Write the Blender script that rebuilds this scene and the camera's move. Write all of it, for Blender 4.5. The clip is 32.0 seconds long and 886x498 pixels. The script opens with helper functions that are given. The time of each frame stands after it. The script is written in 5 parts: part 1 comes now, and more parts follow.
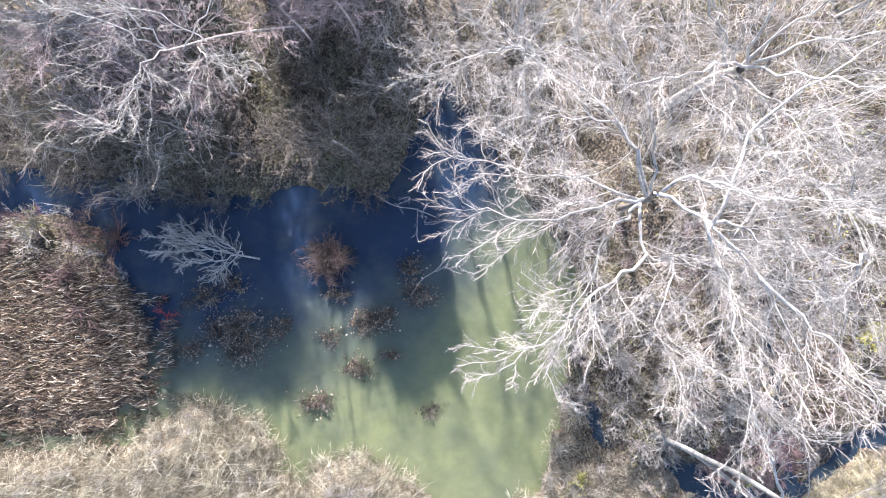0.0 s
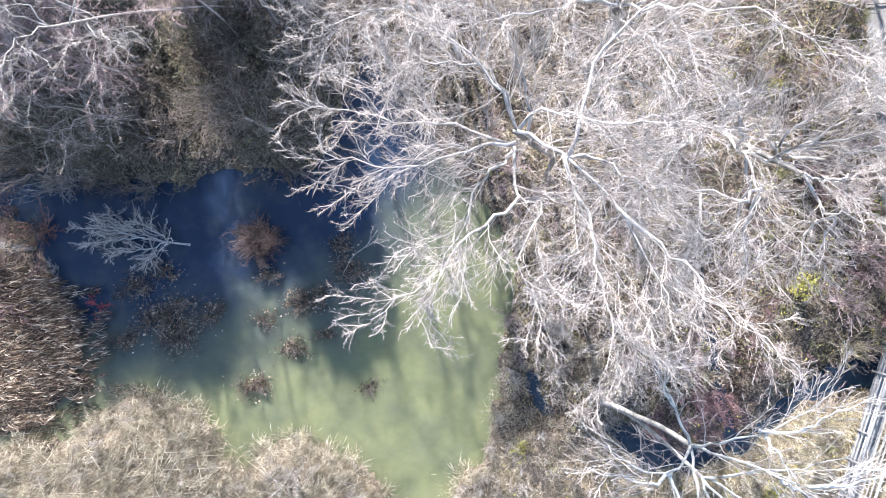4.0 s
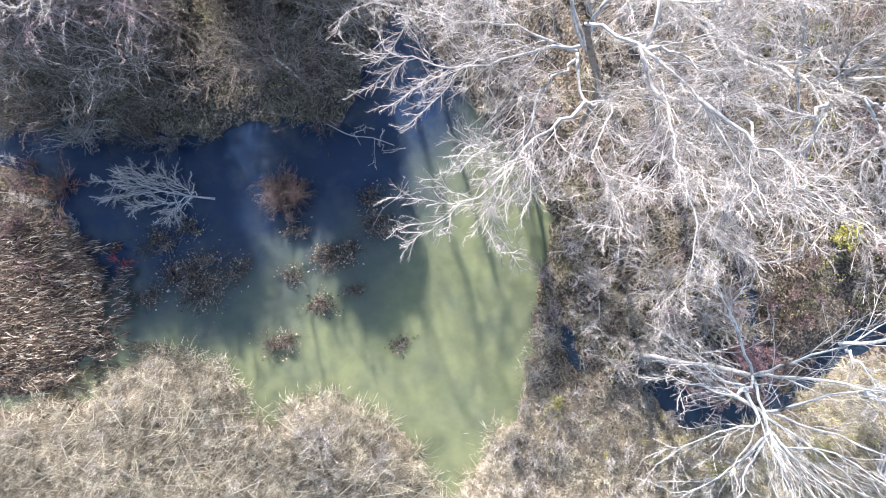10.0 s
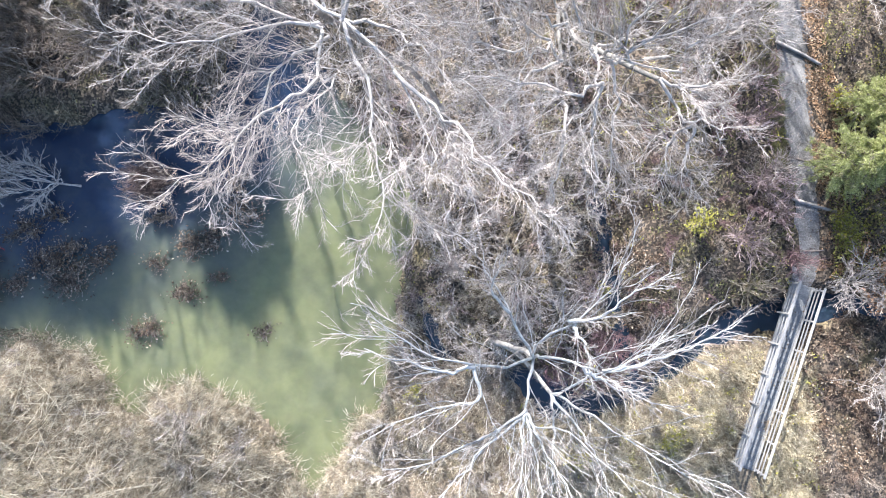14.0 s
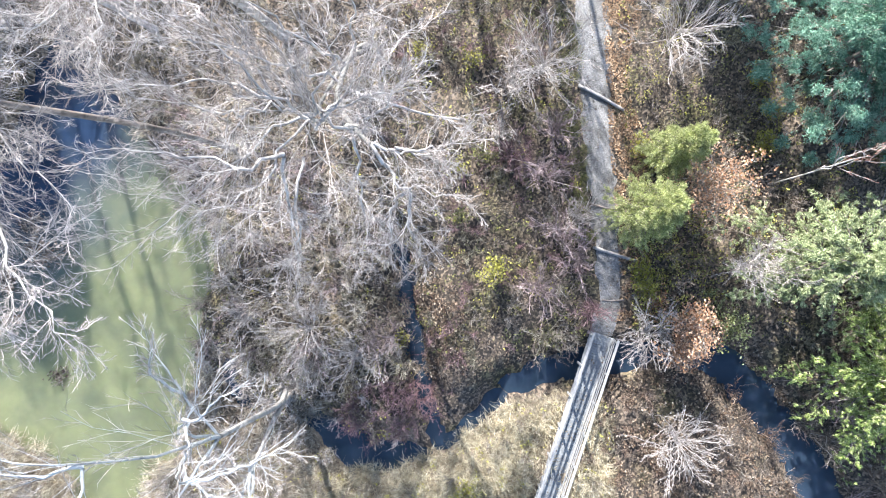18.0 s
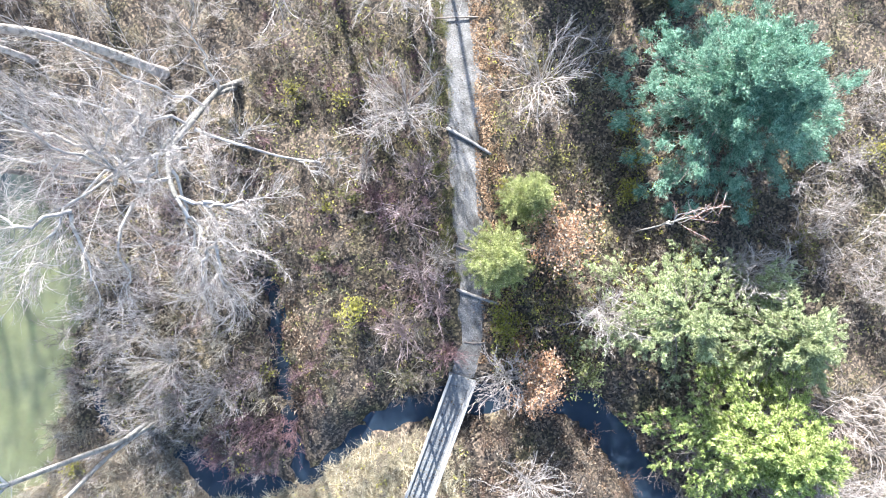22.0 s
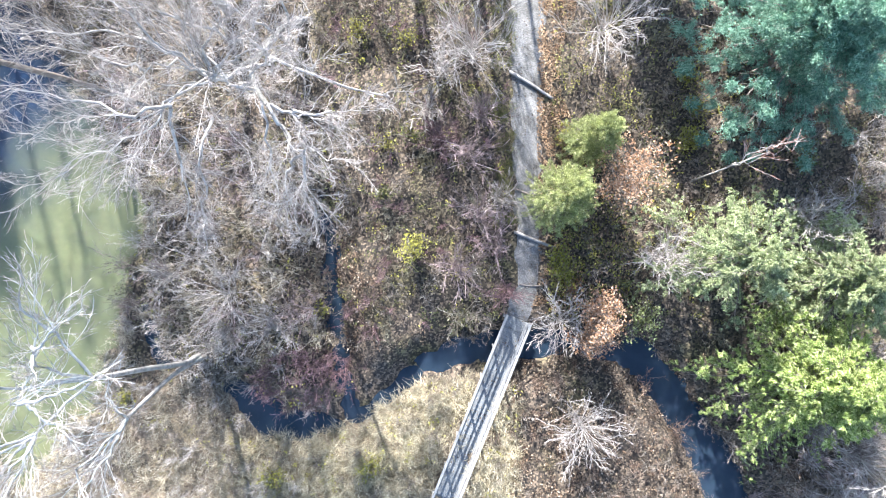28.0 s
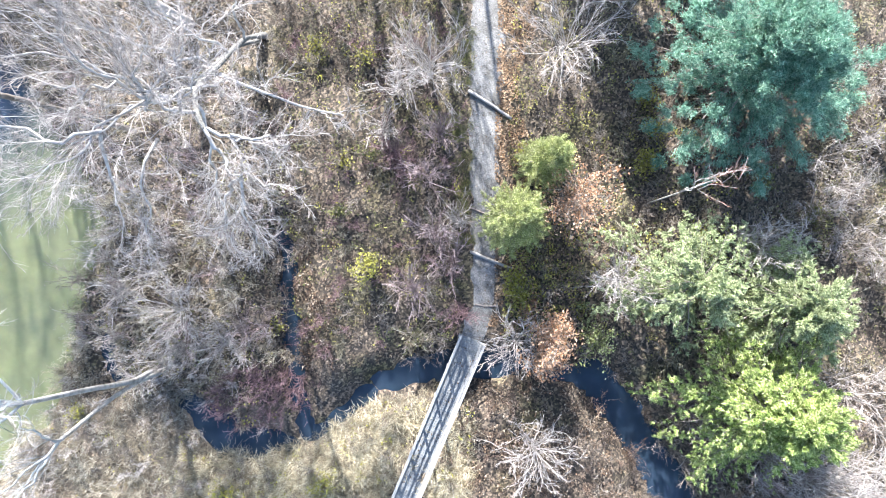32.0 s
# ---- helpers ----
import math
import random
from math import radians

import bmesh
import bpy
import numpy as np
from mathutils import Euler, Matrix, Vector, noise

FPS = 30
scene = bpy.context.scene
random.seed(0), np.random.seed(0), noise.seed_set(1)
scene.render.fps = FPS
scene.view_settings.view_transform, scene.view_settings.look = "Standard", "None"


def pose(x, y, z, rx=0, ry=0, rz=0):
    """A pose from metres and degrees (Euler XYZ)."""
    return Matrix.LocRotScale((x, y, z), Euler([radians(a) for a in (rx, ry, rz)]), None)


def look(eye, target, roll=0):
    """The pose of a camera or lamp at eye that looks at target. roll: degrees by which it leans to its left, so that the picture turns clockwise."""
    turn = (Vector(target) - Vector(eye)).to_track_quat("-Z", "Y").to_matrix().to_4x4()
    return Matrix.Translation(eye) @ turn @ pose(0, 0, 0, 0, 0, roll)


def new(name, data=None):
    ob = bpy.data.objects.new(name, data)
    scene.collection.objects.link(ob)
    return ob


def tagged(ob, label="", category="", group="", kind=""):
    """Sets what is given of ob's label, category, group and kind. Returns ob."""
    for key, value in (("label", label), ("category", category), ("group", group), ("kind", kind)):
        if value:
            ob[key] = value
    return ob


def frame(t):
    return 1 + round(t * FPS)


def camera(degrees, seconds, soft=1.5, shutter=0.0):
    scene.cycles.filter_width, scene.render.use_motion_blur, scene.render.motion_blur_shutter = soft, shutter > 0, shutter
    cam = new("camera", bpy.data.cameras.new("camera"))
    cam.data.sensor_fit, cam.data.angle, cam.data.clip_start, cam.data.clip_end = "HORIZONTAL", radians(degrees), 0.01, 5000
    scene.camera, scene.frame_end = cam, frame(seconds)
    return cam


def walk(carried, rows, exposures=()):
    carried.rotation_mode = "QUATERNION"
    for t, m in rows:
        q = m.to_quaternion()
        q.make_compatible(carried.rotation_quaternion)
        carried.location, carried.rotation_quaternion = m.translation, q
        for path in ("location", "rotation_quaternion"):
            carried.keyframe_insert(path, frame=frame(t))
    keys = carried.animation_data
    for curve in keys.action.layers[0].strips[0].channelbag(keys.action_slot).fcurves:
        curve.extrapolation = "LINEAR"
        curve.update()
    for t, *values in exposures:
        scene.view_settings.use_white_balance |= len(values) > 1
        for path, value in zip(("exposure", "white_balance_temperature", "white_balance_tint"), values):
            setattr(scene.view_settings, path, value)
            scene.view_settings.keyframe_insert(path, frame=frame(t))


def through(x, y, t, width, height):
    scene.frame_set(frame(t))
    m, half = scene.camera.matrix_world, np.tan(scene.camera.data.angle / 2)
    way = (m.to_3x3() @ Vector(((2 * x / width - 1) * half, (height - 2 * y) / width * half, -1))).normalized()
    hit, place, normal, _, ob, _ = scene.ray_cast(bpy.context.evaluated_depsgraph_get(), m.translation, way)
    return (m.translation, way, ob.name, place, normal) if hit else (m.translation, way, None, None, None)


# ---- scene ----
cam = camera(70.0, 32.0, 0.98)
# seconds, place, turn; the camera hangs over the wetland and looks straight down
PATH = [
    (0.0, 0.000, -0.000, 39.838, 0.738, 1.716, -0.000),
    (0.5, 0.297, -0.203, 39.851, 0.645, 1.464, -0.763),
    (1.0, 0.218, -0.346, 39.783, 0.558, 1.395, -0.971),
    (1.5, 0.230, -0.512, 39.722, 0.588, 1.412, -1.873),
    (2.0, 1.307, -0.845, 39.549, 0.607, 1.473, -2.257),
    (2.5, 1.928, -1.165, 39.582, 0.618, 1.466, -2.334),
    (3.0, 1.982, -1.324, 39.633, 0.659, 1.558, -2.667),
    (3.5, 2.647, -1.499, 39.519, 0.691, 1.613, -3.076),
    (4.0, 4.114, -1.763, 39.485, 0.657, 1.542, -3.167),
    (4.5, 5.007, -1.924, 39.556, 0.674, 1.694, -2.996),
    (6.5, 3.671, -1.519, 39.166, 0.280, 1.311, -3.382),
    (7.0, 3.548, -1.936, 39.041, 0.316, 1.233, -3.657),
    (7.5, 3.581, -2.239, 38.961, 0.374, 1.245, -3.745),
    (8.0, 3.264, -3.128, 38.865, 0.594, 1.268, -3.638),
    (8.5, 2.898, -3.737, 38.677, 0.790, 1.405, -3.556),
    (9.0, 2.578, -3.879, 38.628, 0.763, 1.402, -3.465),
    (9.5, 2.066, -4.322, 38.571, 0.875, 1.357, -3.333),
    (10.0, 1.844, -4.689, 38.529, 0.966, 1.323, -3.341),
    (10.5, 1.617, -4.956, 38.499, 0.992, 1.384, -3.300),
    (11.0, 2.272, -5.231, 38.440, 0.954, 1.467, -3.443),
    (11.5, 3.783, -5.583, 38.263, 1.028, 1.496, -3.414),
    (12.0, 6.158, -5.869, 38.175, 0.930, 1.954, -3.466),
    (12.5, 8.276, -5.941, 38.123, 0.647, 1.972, -3.157),
    (13.0, 9.402, -6.043, 38.283, 0.699, 1.903, -2.815),
    (13.5, 9.514, -5.949, 38.332, 0.794, 1.941, -2.972),
    (14.0, 10.425, -5.874, 38.194, 0.870, 1.881, -3.221),
    (14.5, 12.141, -5.881, 38.032, 0.966, 1.813, -3.247),
    (15.0, 15.022, -5.820, 37.875, 0.915, 1.971, -3.118),
    (15.5, 18.035, -5.734, 37.687, 0.873, 1.870, -3.053),
    (17.5, 20.975, -3.858, 37.399, 0.458, 1.264, -2.675),
    (18.0, 21.860, -3.479, 36.998, 0.365, 1.310, -2.690),
    (18.5, 23.575, -3.282, 36.651, 0.451, 1.383, -2.484),
    (19.0, 26.147, -3.051, 36.560, 0.476, 1.350, -2.124),
    (19.5, 28.136, -2.759, 36.772, 0.431, 1.484, -1.662),
    (20.0, 29.073, -2.448, 36.978, 0.500, 1.707, -1.274),
    (20.5, 29.951, -2.017, 36.942, 0.448, 1.789, -1.111),
    (21.0, 30.363, -1.619, 36.904, 0.466, 1.761, -1.076),
    (21.5, 30.283, -1.422, 36.982, 0.359, 1.829, -1.031),
    (22.0, 29.946, -1.487, 37.035, 0.409, 1.872, -1.040),
    (22.5, 29.639, -1.683, 37.141, 0.529, 1.770, -0.906),
    (23.0, 29.195, -2.554, 37.114, 0.568, 1.733, -0.767),
    (23.5, 28.604, -4.020, 36.929, 0.489, 1.555, -0.640),
    (24.0, 28.069, -5.158, 36.779, 0.786, 1.613, -0.690),
    (24.5, 27.952, -5.394, 36.690, 0.832, 1.725, -0.527),
    (25.0, 27.813, -5.364, 36.674, 0.906, 1.676, -0.233),
    (25.5, 27.632, -5.190, 36.772, 0.857, 1.682, 0.102),
    (27.5, 26.632, -5.014, 37.231, 0.776, 1.495, 0.894),
    (28.0, 26.408, -5.030, 37.343, 0.778, 1.475, 0.964),
    (28.5, 26.201, -5.102, 37.453, 0.867, 1.570, 1.033),
    (29.0, 25.997, -5.093, 37.605, 0.886, 1.642, 1.025),
    (29.5, 25.679, -5.073, 37.621, 0.953, 1.574, 1.010),
    (30.0, 25.639, -5.170, 37.570, 0.887, 1.515, 1.268),
    (30.5, 25.668, -5.166, 37.447, 0.930, 1.535, 1.527),
    (31.0, 26.266, -4.805, 37.190, 0.837, 1.472, 1.561),
    (31.5, 27.704, -4.362, 37.061, 0.805, 1.405, 1.683),
    (32.0, 28.939, -3.861, 37.150, 0.768, 1.562, 1.736),
]
walk(cam, [(t, pose(x, y, z, rx, ry, rz)) for t, x, y, z, rx, ry, rz in PATH], exposures=[(0.0, 2.0, 6200, 13), (14.0, 1.93, 6200, 12.5), (20.0, 2.17, 6120, 10), (25.0, 2.22, 6100, 10), (32.0, 2.27, 6060, 10)])

# ---- light ----
world = bpy.data.worlds.new("sky")
scene.world = world
world.use_nodes = True
wn, wl = world.node_tree.nodes, world.node_tree.links
sky = wn.new("ShaderNodeTexSky")
sky.sky_type, sky.sun_disc = "NISHITA", False
SUN_EL = 30.0
SUN_DIR = Vector((-0.24 * math.cos(radians(SUN_EL)), 0.97 * math.cos(radians(SUN_EL)), math.sin(radians(SUN_EL)))).normalized()
sky.sun_elevation, sky.sun_rotation = radians(SUN_EL), math.atan2(SUN_DIR.x, SUN_DIR.y)
wl.new(sky.outputs[0], wn["Background"].inputs[0])
wn["Background"].inputs[1].default_value = 0.12
lamp = bpy.data.lights.new("sun", "SUN")
lamp.energy, lamp.angle, lamp.color = 5.0, radians(0.8), (1.0, 0.95, 0.88)
sun = new("sun", lamp)
sun.matrix_world = look(SUN_DIR * 200, (0, 0, 0))


# ---- materials ----
def material(name):
    m = bpy.data.materials.new(name)
    m.use_nodes = True
    return m, m.node_tree.nodes, m.node_tree.links, m.node_tree.nodes["Principled BSDF"]


def ramp(nodes, stops):
    r = nodes.new("ShaderNodeValToRGB")
    e = r.color_ramp.elements
    while len(e) < len(stops):
        e.new(0.5)
    for k, (p, c) in zip(e, stops):
        k.position, k.color = p, (*c, 1)
    return r


def noise_node(nodes, links, scale, detail=4.0, coords="Object", rough=0.6):
    tc = nodes.new("ShaderNodeTexCoord")
    n = nodes.new("ShaderNodeTexNoise")
    n.inputs["Scale"].default_value, n.inputs["Detail"].default_value, n.inputs["Roughness"].default_value = scale, detail, rough
    links.new(tc.outputs[coords], n.inputs["Vector"])
    return n


def mixed(nodes, links, a, b, fac, mode="MIX"):
    m = nodes.new("ShaderNodeMix")
    m.data_type, m.blend_type = "RGBA", mode
    for s, v in ((0, fac), (6, a), (7, b)):
        if hasattr(v, "links"):
            links.new(v, m.inputs[s])
        else:
            m.inputs[s].default_value = v if s == 0 else (*v, 1)
    return m.outputs[2]


def bump(nodes, links, bsdf, height, strength, distance):
    b = nodes.new("ShaderNodeBump")
    b.inputs["Strength"].default_value, b.inputs["Distance"].default_value = strength, distance
    links.new(height, b.inputs["Height"])
    links.new(b.outputs[0], bsdf.inputs["Normal"])


def island_material(name, stops, rough=0.8, scale=0.9, dark=0.55, spec=0.3):
    """Colour picked piece by piece, with wider patches laid over it."""
    m, n, l, b = material(name)
    g = n.new("ShaderNodeNewGeometry")
    r = ramp(n, stops)
    l.new(g.outputs["Random Per Island"], r.inputs[0])
    no = noise_node(n, l, scale, 3.0)
    r2 = ramp(n, [(0.38, (dark * 0.8, dark * 0.8, dark * 0.8)), (0.60, (1, 1, 1))])
    l.new(no.outputs[0], r2.inputs[0])
    l.new(mixed(n, l, r.outputs[0], r2.outputs[0], 1.0, "MULTIPLY"), b.inputs["Base Color"])
    b.inputs["Roughness"].default_value = rough
    b.inputs["Specular IOR Level"].default_value = spec
    return m


def leaf_material(name, stops, rough=0.55, dark=0.7, through=0.3):
    """As above, and thin: part of the light comes through."""
    m = island_material(name, stops, rough, 1.2, dark)
    n, l = m.node_tree.nodes, m.node_tree.links
    b, out = n["Principled BSDF"], n["Material Output"]
    t, mix = n.new("ShaderNodeBsdfTranslucent"), n.new("ShaderNodeMixShader")
    l.new(b.inputs["Base Color"].links[0].from_socket, t.inputs[0])
    mix.inputs[0].default_value = through
    l.new(b.outputs[0], mix.inputs[1])
    l.new(t.outputs[0], mix.inputs[2])
    l.new(mix.outputs[0], out.inputs[0])
    return m


def bark_material(name, pale, dark, blot=3.0):
    m, n, l, b = material(name)
    no = noise_node(n, l, blot, 8.0, rough=0.7)
    fine = noise_node(n, l, 30.0, 4.0)
    r = ramp(n, [(0.33, dark), (0.52, pale), (0.75, tuple(min(1, c * 1.2) for c in pale))])
    l.new(no.outputs[0], r.inputs[0])
    l.new(mixed(n, l, r.outputs[0], fine.outputs[0], 0.25, "SOFT_LIGHT"), b.inputs["Base Color"])
    b.inputs["Roughness"].default_value = 0.75
    bump(n, l, b, fine.outputs[0], 0.6, 0.02)
    return m


BARK_PALE = bark_material("pale_bark", (0.42, 0.395, 0.375), (0.15, 0.13, 0.115))
BARK_BONE = bark_material("bleached_wood", (0.62, 0.60, 0.57), (0.30, 0.28, 0.26))
BARK_GREY = bark_material("grey_bark", (0.46, 0.42, 0.39), (0.13, 0.11, 0.10))
BARK_LICHEN = bark_material("lichen_bark", (0.41, 0.42, 0.42), (0.14, 0.15, 0.158), 2.0)
BARK_MID = bark_material("weathered_bark", (0.30, 0.285, 0.27), (0.11, 0.10, 0.095))
BARK_DULL = bark_material("dull_grey_bark", (0.15, 0.145, 0.135), (0.05, 0.047, 0.043), 5.0)
BARK_DARK = bark_material("dark_bark", (0.20, 0.17, 0.15), (0.05, 0.04, 0.035))
TWIG_PALE = island_material("pale_twigs", [(0, (0.15, 0.128, 0.115)), (0.5, (0.33, 0.292, 0.268)), (1, (0.58, 0.53, 0.50))], dark=0.8)
TWIG_GREY = island_material("grey_twigs", [(0, (0.16, 0.134, 0.12)), (0.5, (0.38, 0.335, 0.30)), (1, (0.72, 0.665, 0.62))], dark=0.85)
TWIG_BROWN = island_material("brown_twigs", [(0, (0.08, 0.062, 0.05)), (0.5, (0.20, 0.162, 0.13)), (0.8, (0.36, 0.305, 0.255)), (1, (0.60, 0.55, 0.49))])
TWIG_DARK = island_material("dark_twigs", [(0, (0.045, 0.034, 0.027)), (0.6, (0.115, 0.086, 0.067)), (1, (0.36, 0.30, 0.255))])
TWIG_OLIVE = island_material("olive_brown_twigs", [(0, (0.06, 0.054, 0.036)), (0.6, (0.165, 0.148, 0.10)), (1, (0.44, 0.41, 0.32))])
TWIG_RUST = island_material("rusty_stems", [(0, (0.07, 0.044, 0.032)), (0.6, (0.19, 0.125, 0.09)), (1, (0.46, 0.36, 0.28))])
TWIG_PURPLE = island_material("purple_twigs", [(0, (0.09, 0.05, 0.056)), (0.6, (0.22, 0.13, 0.137)), (1, (0.42, 0.29, 0.29))])
TWIG_MAUVE = island_material("mauve_brown_twigs", [(0, (0.05, 0.034, 0.032)), (0.6, (0.125, 0.088, 0.08)), (1, (0.30, 0.235, 0.215))])
TWIG_RED = island_material("red_twigs", [(0, (0.32, 0.035, 0.045)), (0.6, (0.58, 0.09, 0.10)), (1, (0.68, 0.27, 0.24))])
TWIG_PINK = island_material("pinkish_twigs", [(0, (0.16, 0.11, 0.112)), (0.5, (0.36, 0.268, 0.268)), (1, (0.62, 0.51, 0.495))])
TWIG_RUSSET = island_material("russet_twigs", [(0, (0.22, 0.09, 0.07)), (0.6, (0.42, 0.21, 0.16)), (1, (0.55, 0.36, 0.29))])
TWIG_TAN = leaf_material("tan_stems", [(0, (0.20, 0.155, 0.10)), (0.5, (0.50, 0.43, 0.315)), (1, (0.82, 0.76, 0.62))], dark=0.5)
TWIG_GOLD = leaf_material("golden_stems", [(0, (0.27, 0.215, 0.125)), (0.5, (0.58, 0.50, 0.335)), (1, (0.84, 0.775, 0.59))], dark=0.5)
REED = leaf_material("reed_leaves", [(0, (0.22, 0.15, 0.10)), (0.45, (0.46, 0.35, 0.24)), (1, (0.76, 0.66, 0.52))], dark=0.5)
REED_BED = leaf_material("flattened_reeds", [(0, (0.045, 0.03, 0.024)), (0.5, (0.14, 0.095, 0.07)), (0.78, (0.33, 0.25, 0.18)), (1, (0.74, 0.65, 0.53))], 0.7, 0.5)
LITTER = island_material("leaf_litter", [(0, (0.05, 0.034, 0.024)), (0.5, (0.13, 0.092, 0.064)), (0.88, (0.24, 0.18, 0.125)), (1, (0.44, 0.36, 0.27))], rough=0.7)
DRY_LEAF = leaf_material("withered_leaves", [(0, (0.07, 0.042, 0.028)), (0.5, (0.20, 0.13, 0.085)), (0.82, (0.40, 0.295, 0.20)), (1, (0.74, 0.64, 0.50))], 0.6, 0.6)
LITTER_ORANGE = island_material("orange_litter", [(0, (0.13, 0.075, 0.04)), (0.5, (0.33, 0.20, 0.11)), (1, (0.56, 0.41, 0.27))], rough=0.7, dark=0.6)
LEAF_OAK = leaf_material("oak_leaves", [(0, (0.32, 0.15, 0.07)), (0.5, (0.54, 0.31, 0.18)), (1, (0.76, 0.55, 0.38))], rough=0.55, dark=0.75)
LEAF_YELLOW = leaf_material("yellow_leaves", [(0, (0.26, 0.25, 0.04)), (0.5, (0.46, 0.44, 0.08)), (1, (0.60, 0.56, 0.18))], rough=0.6, dark=0.7)
LEAF_OLIVE = leaf_material("olive_leaves", [(0, (0.07, 0.085, 0.03)), (0.5, (0.17, 0.18, 0.06)), (1, (0.34, 0.32, 0.12))], rough=0.6)
LEAF_GREEN = leaf_material("green_needles", [(0, (0.17, 0.20, 0.06)), (0.5, (0.39, 0.435, 0.16)), (1, (0.68, 0.69, 0.36))], rough=0.6, dark=0.7)
LEAF_CEDAR = leaf_material("cedar_sprays", [(0, (0.09, 0.14, 0.026)), (0.5, (0.35, 0.45, 0.115)), (1, (0.76, 0.80, 0.38))], rough=0.6, dark=0.7)
LEAF_HEMLOCK = leaf_material("pale_sprays", [(0, (0.115, 0.15, 0.06)), (0.5, (0.33, 0.39, 0.185)), (1, (0.62, 0.655, 0.39))], rough=0.6, dark=0.7)
LEAF_PINE = leaf_material("pine_needles", [(0, (0.07, 0.17, 0.11)), (0.5, (0.17, 0.335, 0.235)), (1, (0.40, 0.58, 0.44))], rough=0.5, dark=0.75)


def ground_material():
    m, n, l, b = material("woodland_floor")
    big = noise_node(n, l, 0.35, 6.0)
    fine = noise_node(n, l, 9.0, 8.0, rough=0.75)
    tc = n.new("ShaderNodeTexCoord")
    v = n.new("ShaderNodeTexVoronoi")
    v.inputs["Scale"].default_value = 9.0
    l.new(tc.outputs["Object"], v.inputs["Vector"])
    base = ramp(n, [(0.34, (0.018, 0.015, 0.013)), (0.5, (0.048, 0.040, 0.031)), (0.68, (0.12, 0.098, 0.075))])
    l.new(fine.outputs[0], base.inputs[0])
    leaf = ramp(n, [(0.25, (0.016, 0.013, 0.011)), (0.55, (0.085, 0.064, 0.045)), (0.8, (0.30, 0.23, 0.165))])
    l.new(v.outputs["Color"], leaf.inputs[0])
    c = mixed(n, l, base.outputs[0], leaf.outputs[0], 0.65)
    olive = ramp(n, [(0.5, (1, 1, 1)), (0.68, (0.85, 0.95, 0.6))])
    l.new(big.outputs[0], olive.inputs[0])
    c = mixed(n, l, c, olive.outputs[0], 1.0, "MULTIPLY")
    thatch = ramp(n, [(0.3, (0.10, 0.075, 0.05)), (0.5, (0.23, 0.185, 0.13)), (0.7, (0.40, 0.34, 0.26))])
    l.new(fine.outputs[0], thatch.inputs[0])
    at = n.new("ShaderNodeAttribute")
    at.attribute_name = "thatch"
    l.new(mixed(n, l, c, thatch.outputs[0], at.outputs["Fac"]), b.inputs["Base Color"])
    b.inputs["Roughness"].default_value = 0.9
    bump(n, l, b, fine.outputs[0], 0.8, 0.06)
    return m


def gravel_material():
    m, n, l, b = material("gravel")
    fine = noise_node(n, l, 13.0, 8.0, rough=0.85)
    big = noise_node(n, l, 0.9, 5.0, rough=0.7)
    r = ramp(n, [(0.36, (0.06, 0.058, 0.056)), (0.52, (0.21, 0.205, 0.20)), (0.66, (0.46, 0.45, 0.435))])
    l.new(fine.outputs[0], r.inputs[0])
    r2 = ramp(n, [(0.38, (0.50, 0.49, 0.47)), (0.58, (1, 1, 1))])
    l.new(big.outputs[0], r2.inputs[0])
    l.new(mixed(n, l, r.outputs[0], r2.outputs[0], 1.0, "MULTIPLY"), b.inputs["Base Color"])
    b.inputs["Roughness"].default_value = 0.9
    bump(n, l, b, fine.outputs[0], 0.7, 0.03)
    return m


def water_material(name, shallow, dip_or_shade):
    """Murky water: shallow is the sunlit tone, turned towards painted shade blue by the mesh."""
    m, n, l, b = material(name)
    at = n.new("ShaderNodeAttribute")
    at.attribute_name = "shade_blue"
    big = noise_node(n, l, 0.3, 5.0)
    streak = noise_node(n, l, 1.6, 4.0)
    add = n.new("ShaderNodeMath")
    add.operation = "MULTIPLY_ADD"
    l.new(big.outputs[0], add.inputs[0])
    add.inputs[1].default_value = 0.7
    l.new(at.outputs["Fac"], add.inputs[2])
    r = ramp(n, [(0.30, shallow), (1.05, dip_or_shade)])
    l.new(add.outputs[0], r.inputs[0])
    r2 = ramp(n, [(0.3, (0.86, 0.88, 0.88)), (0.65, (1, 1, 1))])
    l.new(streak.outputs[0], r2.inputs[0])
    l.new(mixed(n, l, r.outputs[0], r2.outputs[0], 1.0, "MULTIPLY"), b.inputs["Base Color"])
    b.inputs["Roughness"].default_value, b.inputs["IOR"].default_value = 0.06, 1.33
    b.inputs["Subsurface Weight"].default_value = 0.9
    b.inputs["Subsurface Radius"].default_value = (0.8, 1.0, 0.9)
    b.inputs["Subsurface Scale"].default_value = 0.45
    rip = noise_node(n, l, 2.2, 3.0)
    bump(n, l, b, rip.outputs[0], 0.08, 0.02)
    return m


def board_material(name, a, c):
    m, n, l, b = material(name)
    info = n.new("ShaderNodeObjectInfo")
    grain = noise_node(n, l, 14.0, 8.0, rough=0.7)
    r = ramp(n, [(0.3, a), (0.7, c)])
    l.new(grain.outputs[0], r.inputs[0])
    tone = ramp(n, [(0.0, (0.72, 0.72, 0.74)), (1.0, (1.0, 1.0, 1.0))])
    l.new(info.outputs["Random"], tone.inputs[0])
    l.new(mixed(n, l, r.outputs[0], tone.outputs[0], 1.0, "MULTIPLY"), b.inputs["Base Color"])
    b.inputs["Roughness"].default_value = 0.8
    bump(n, l, b, grain.outputs[0], 0.4, 0.005)
    return m


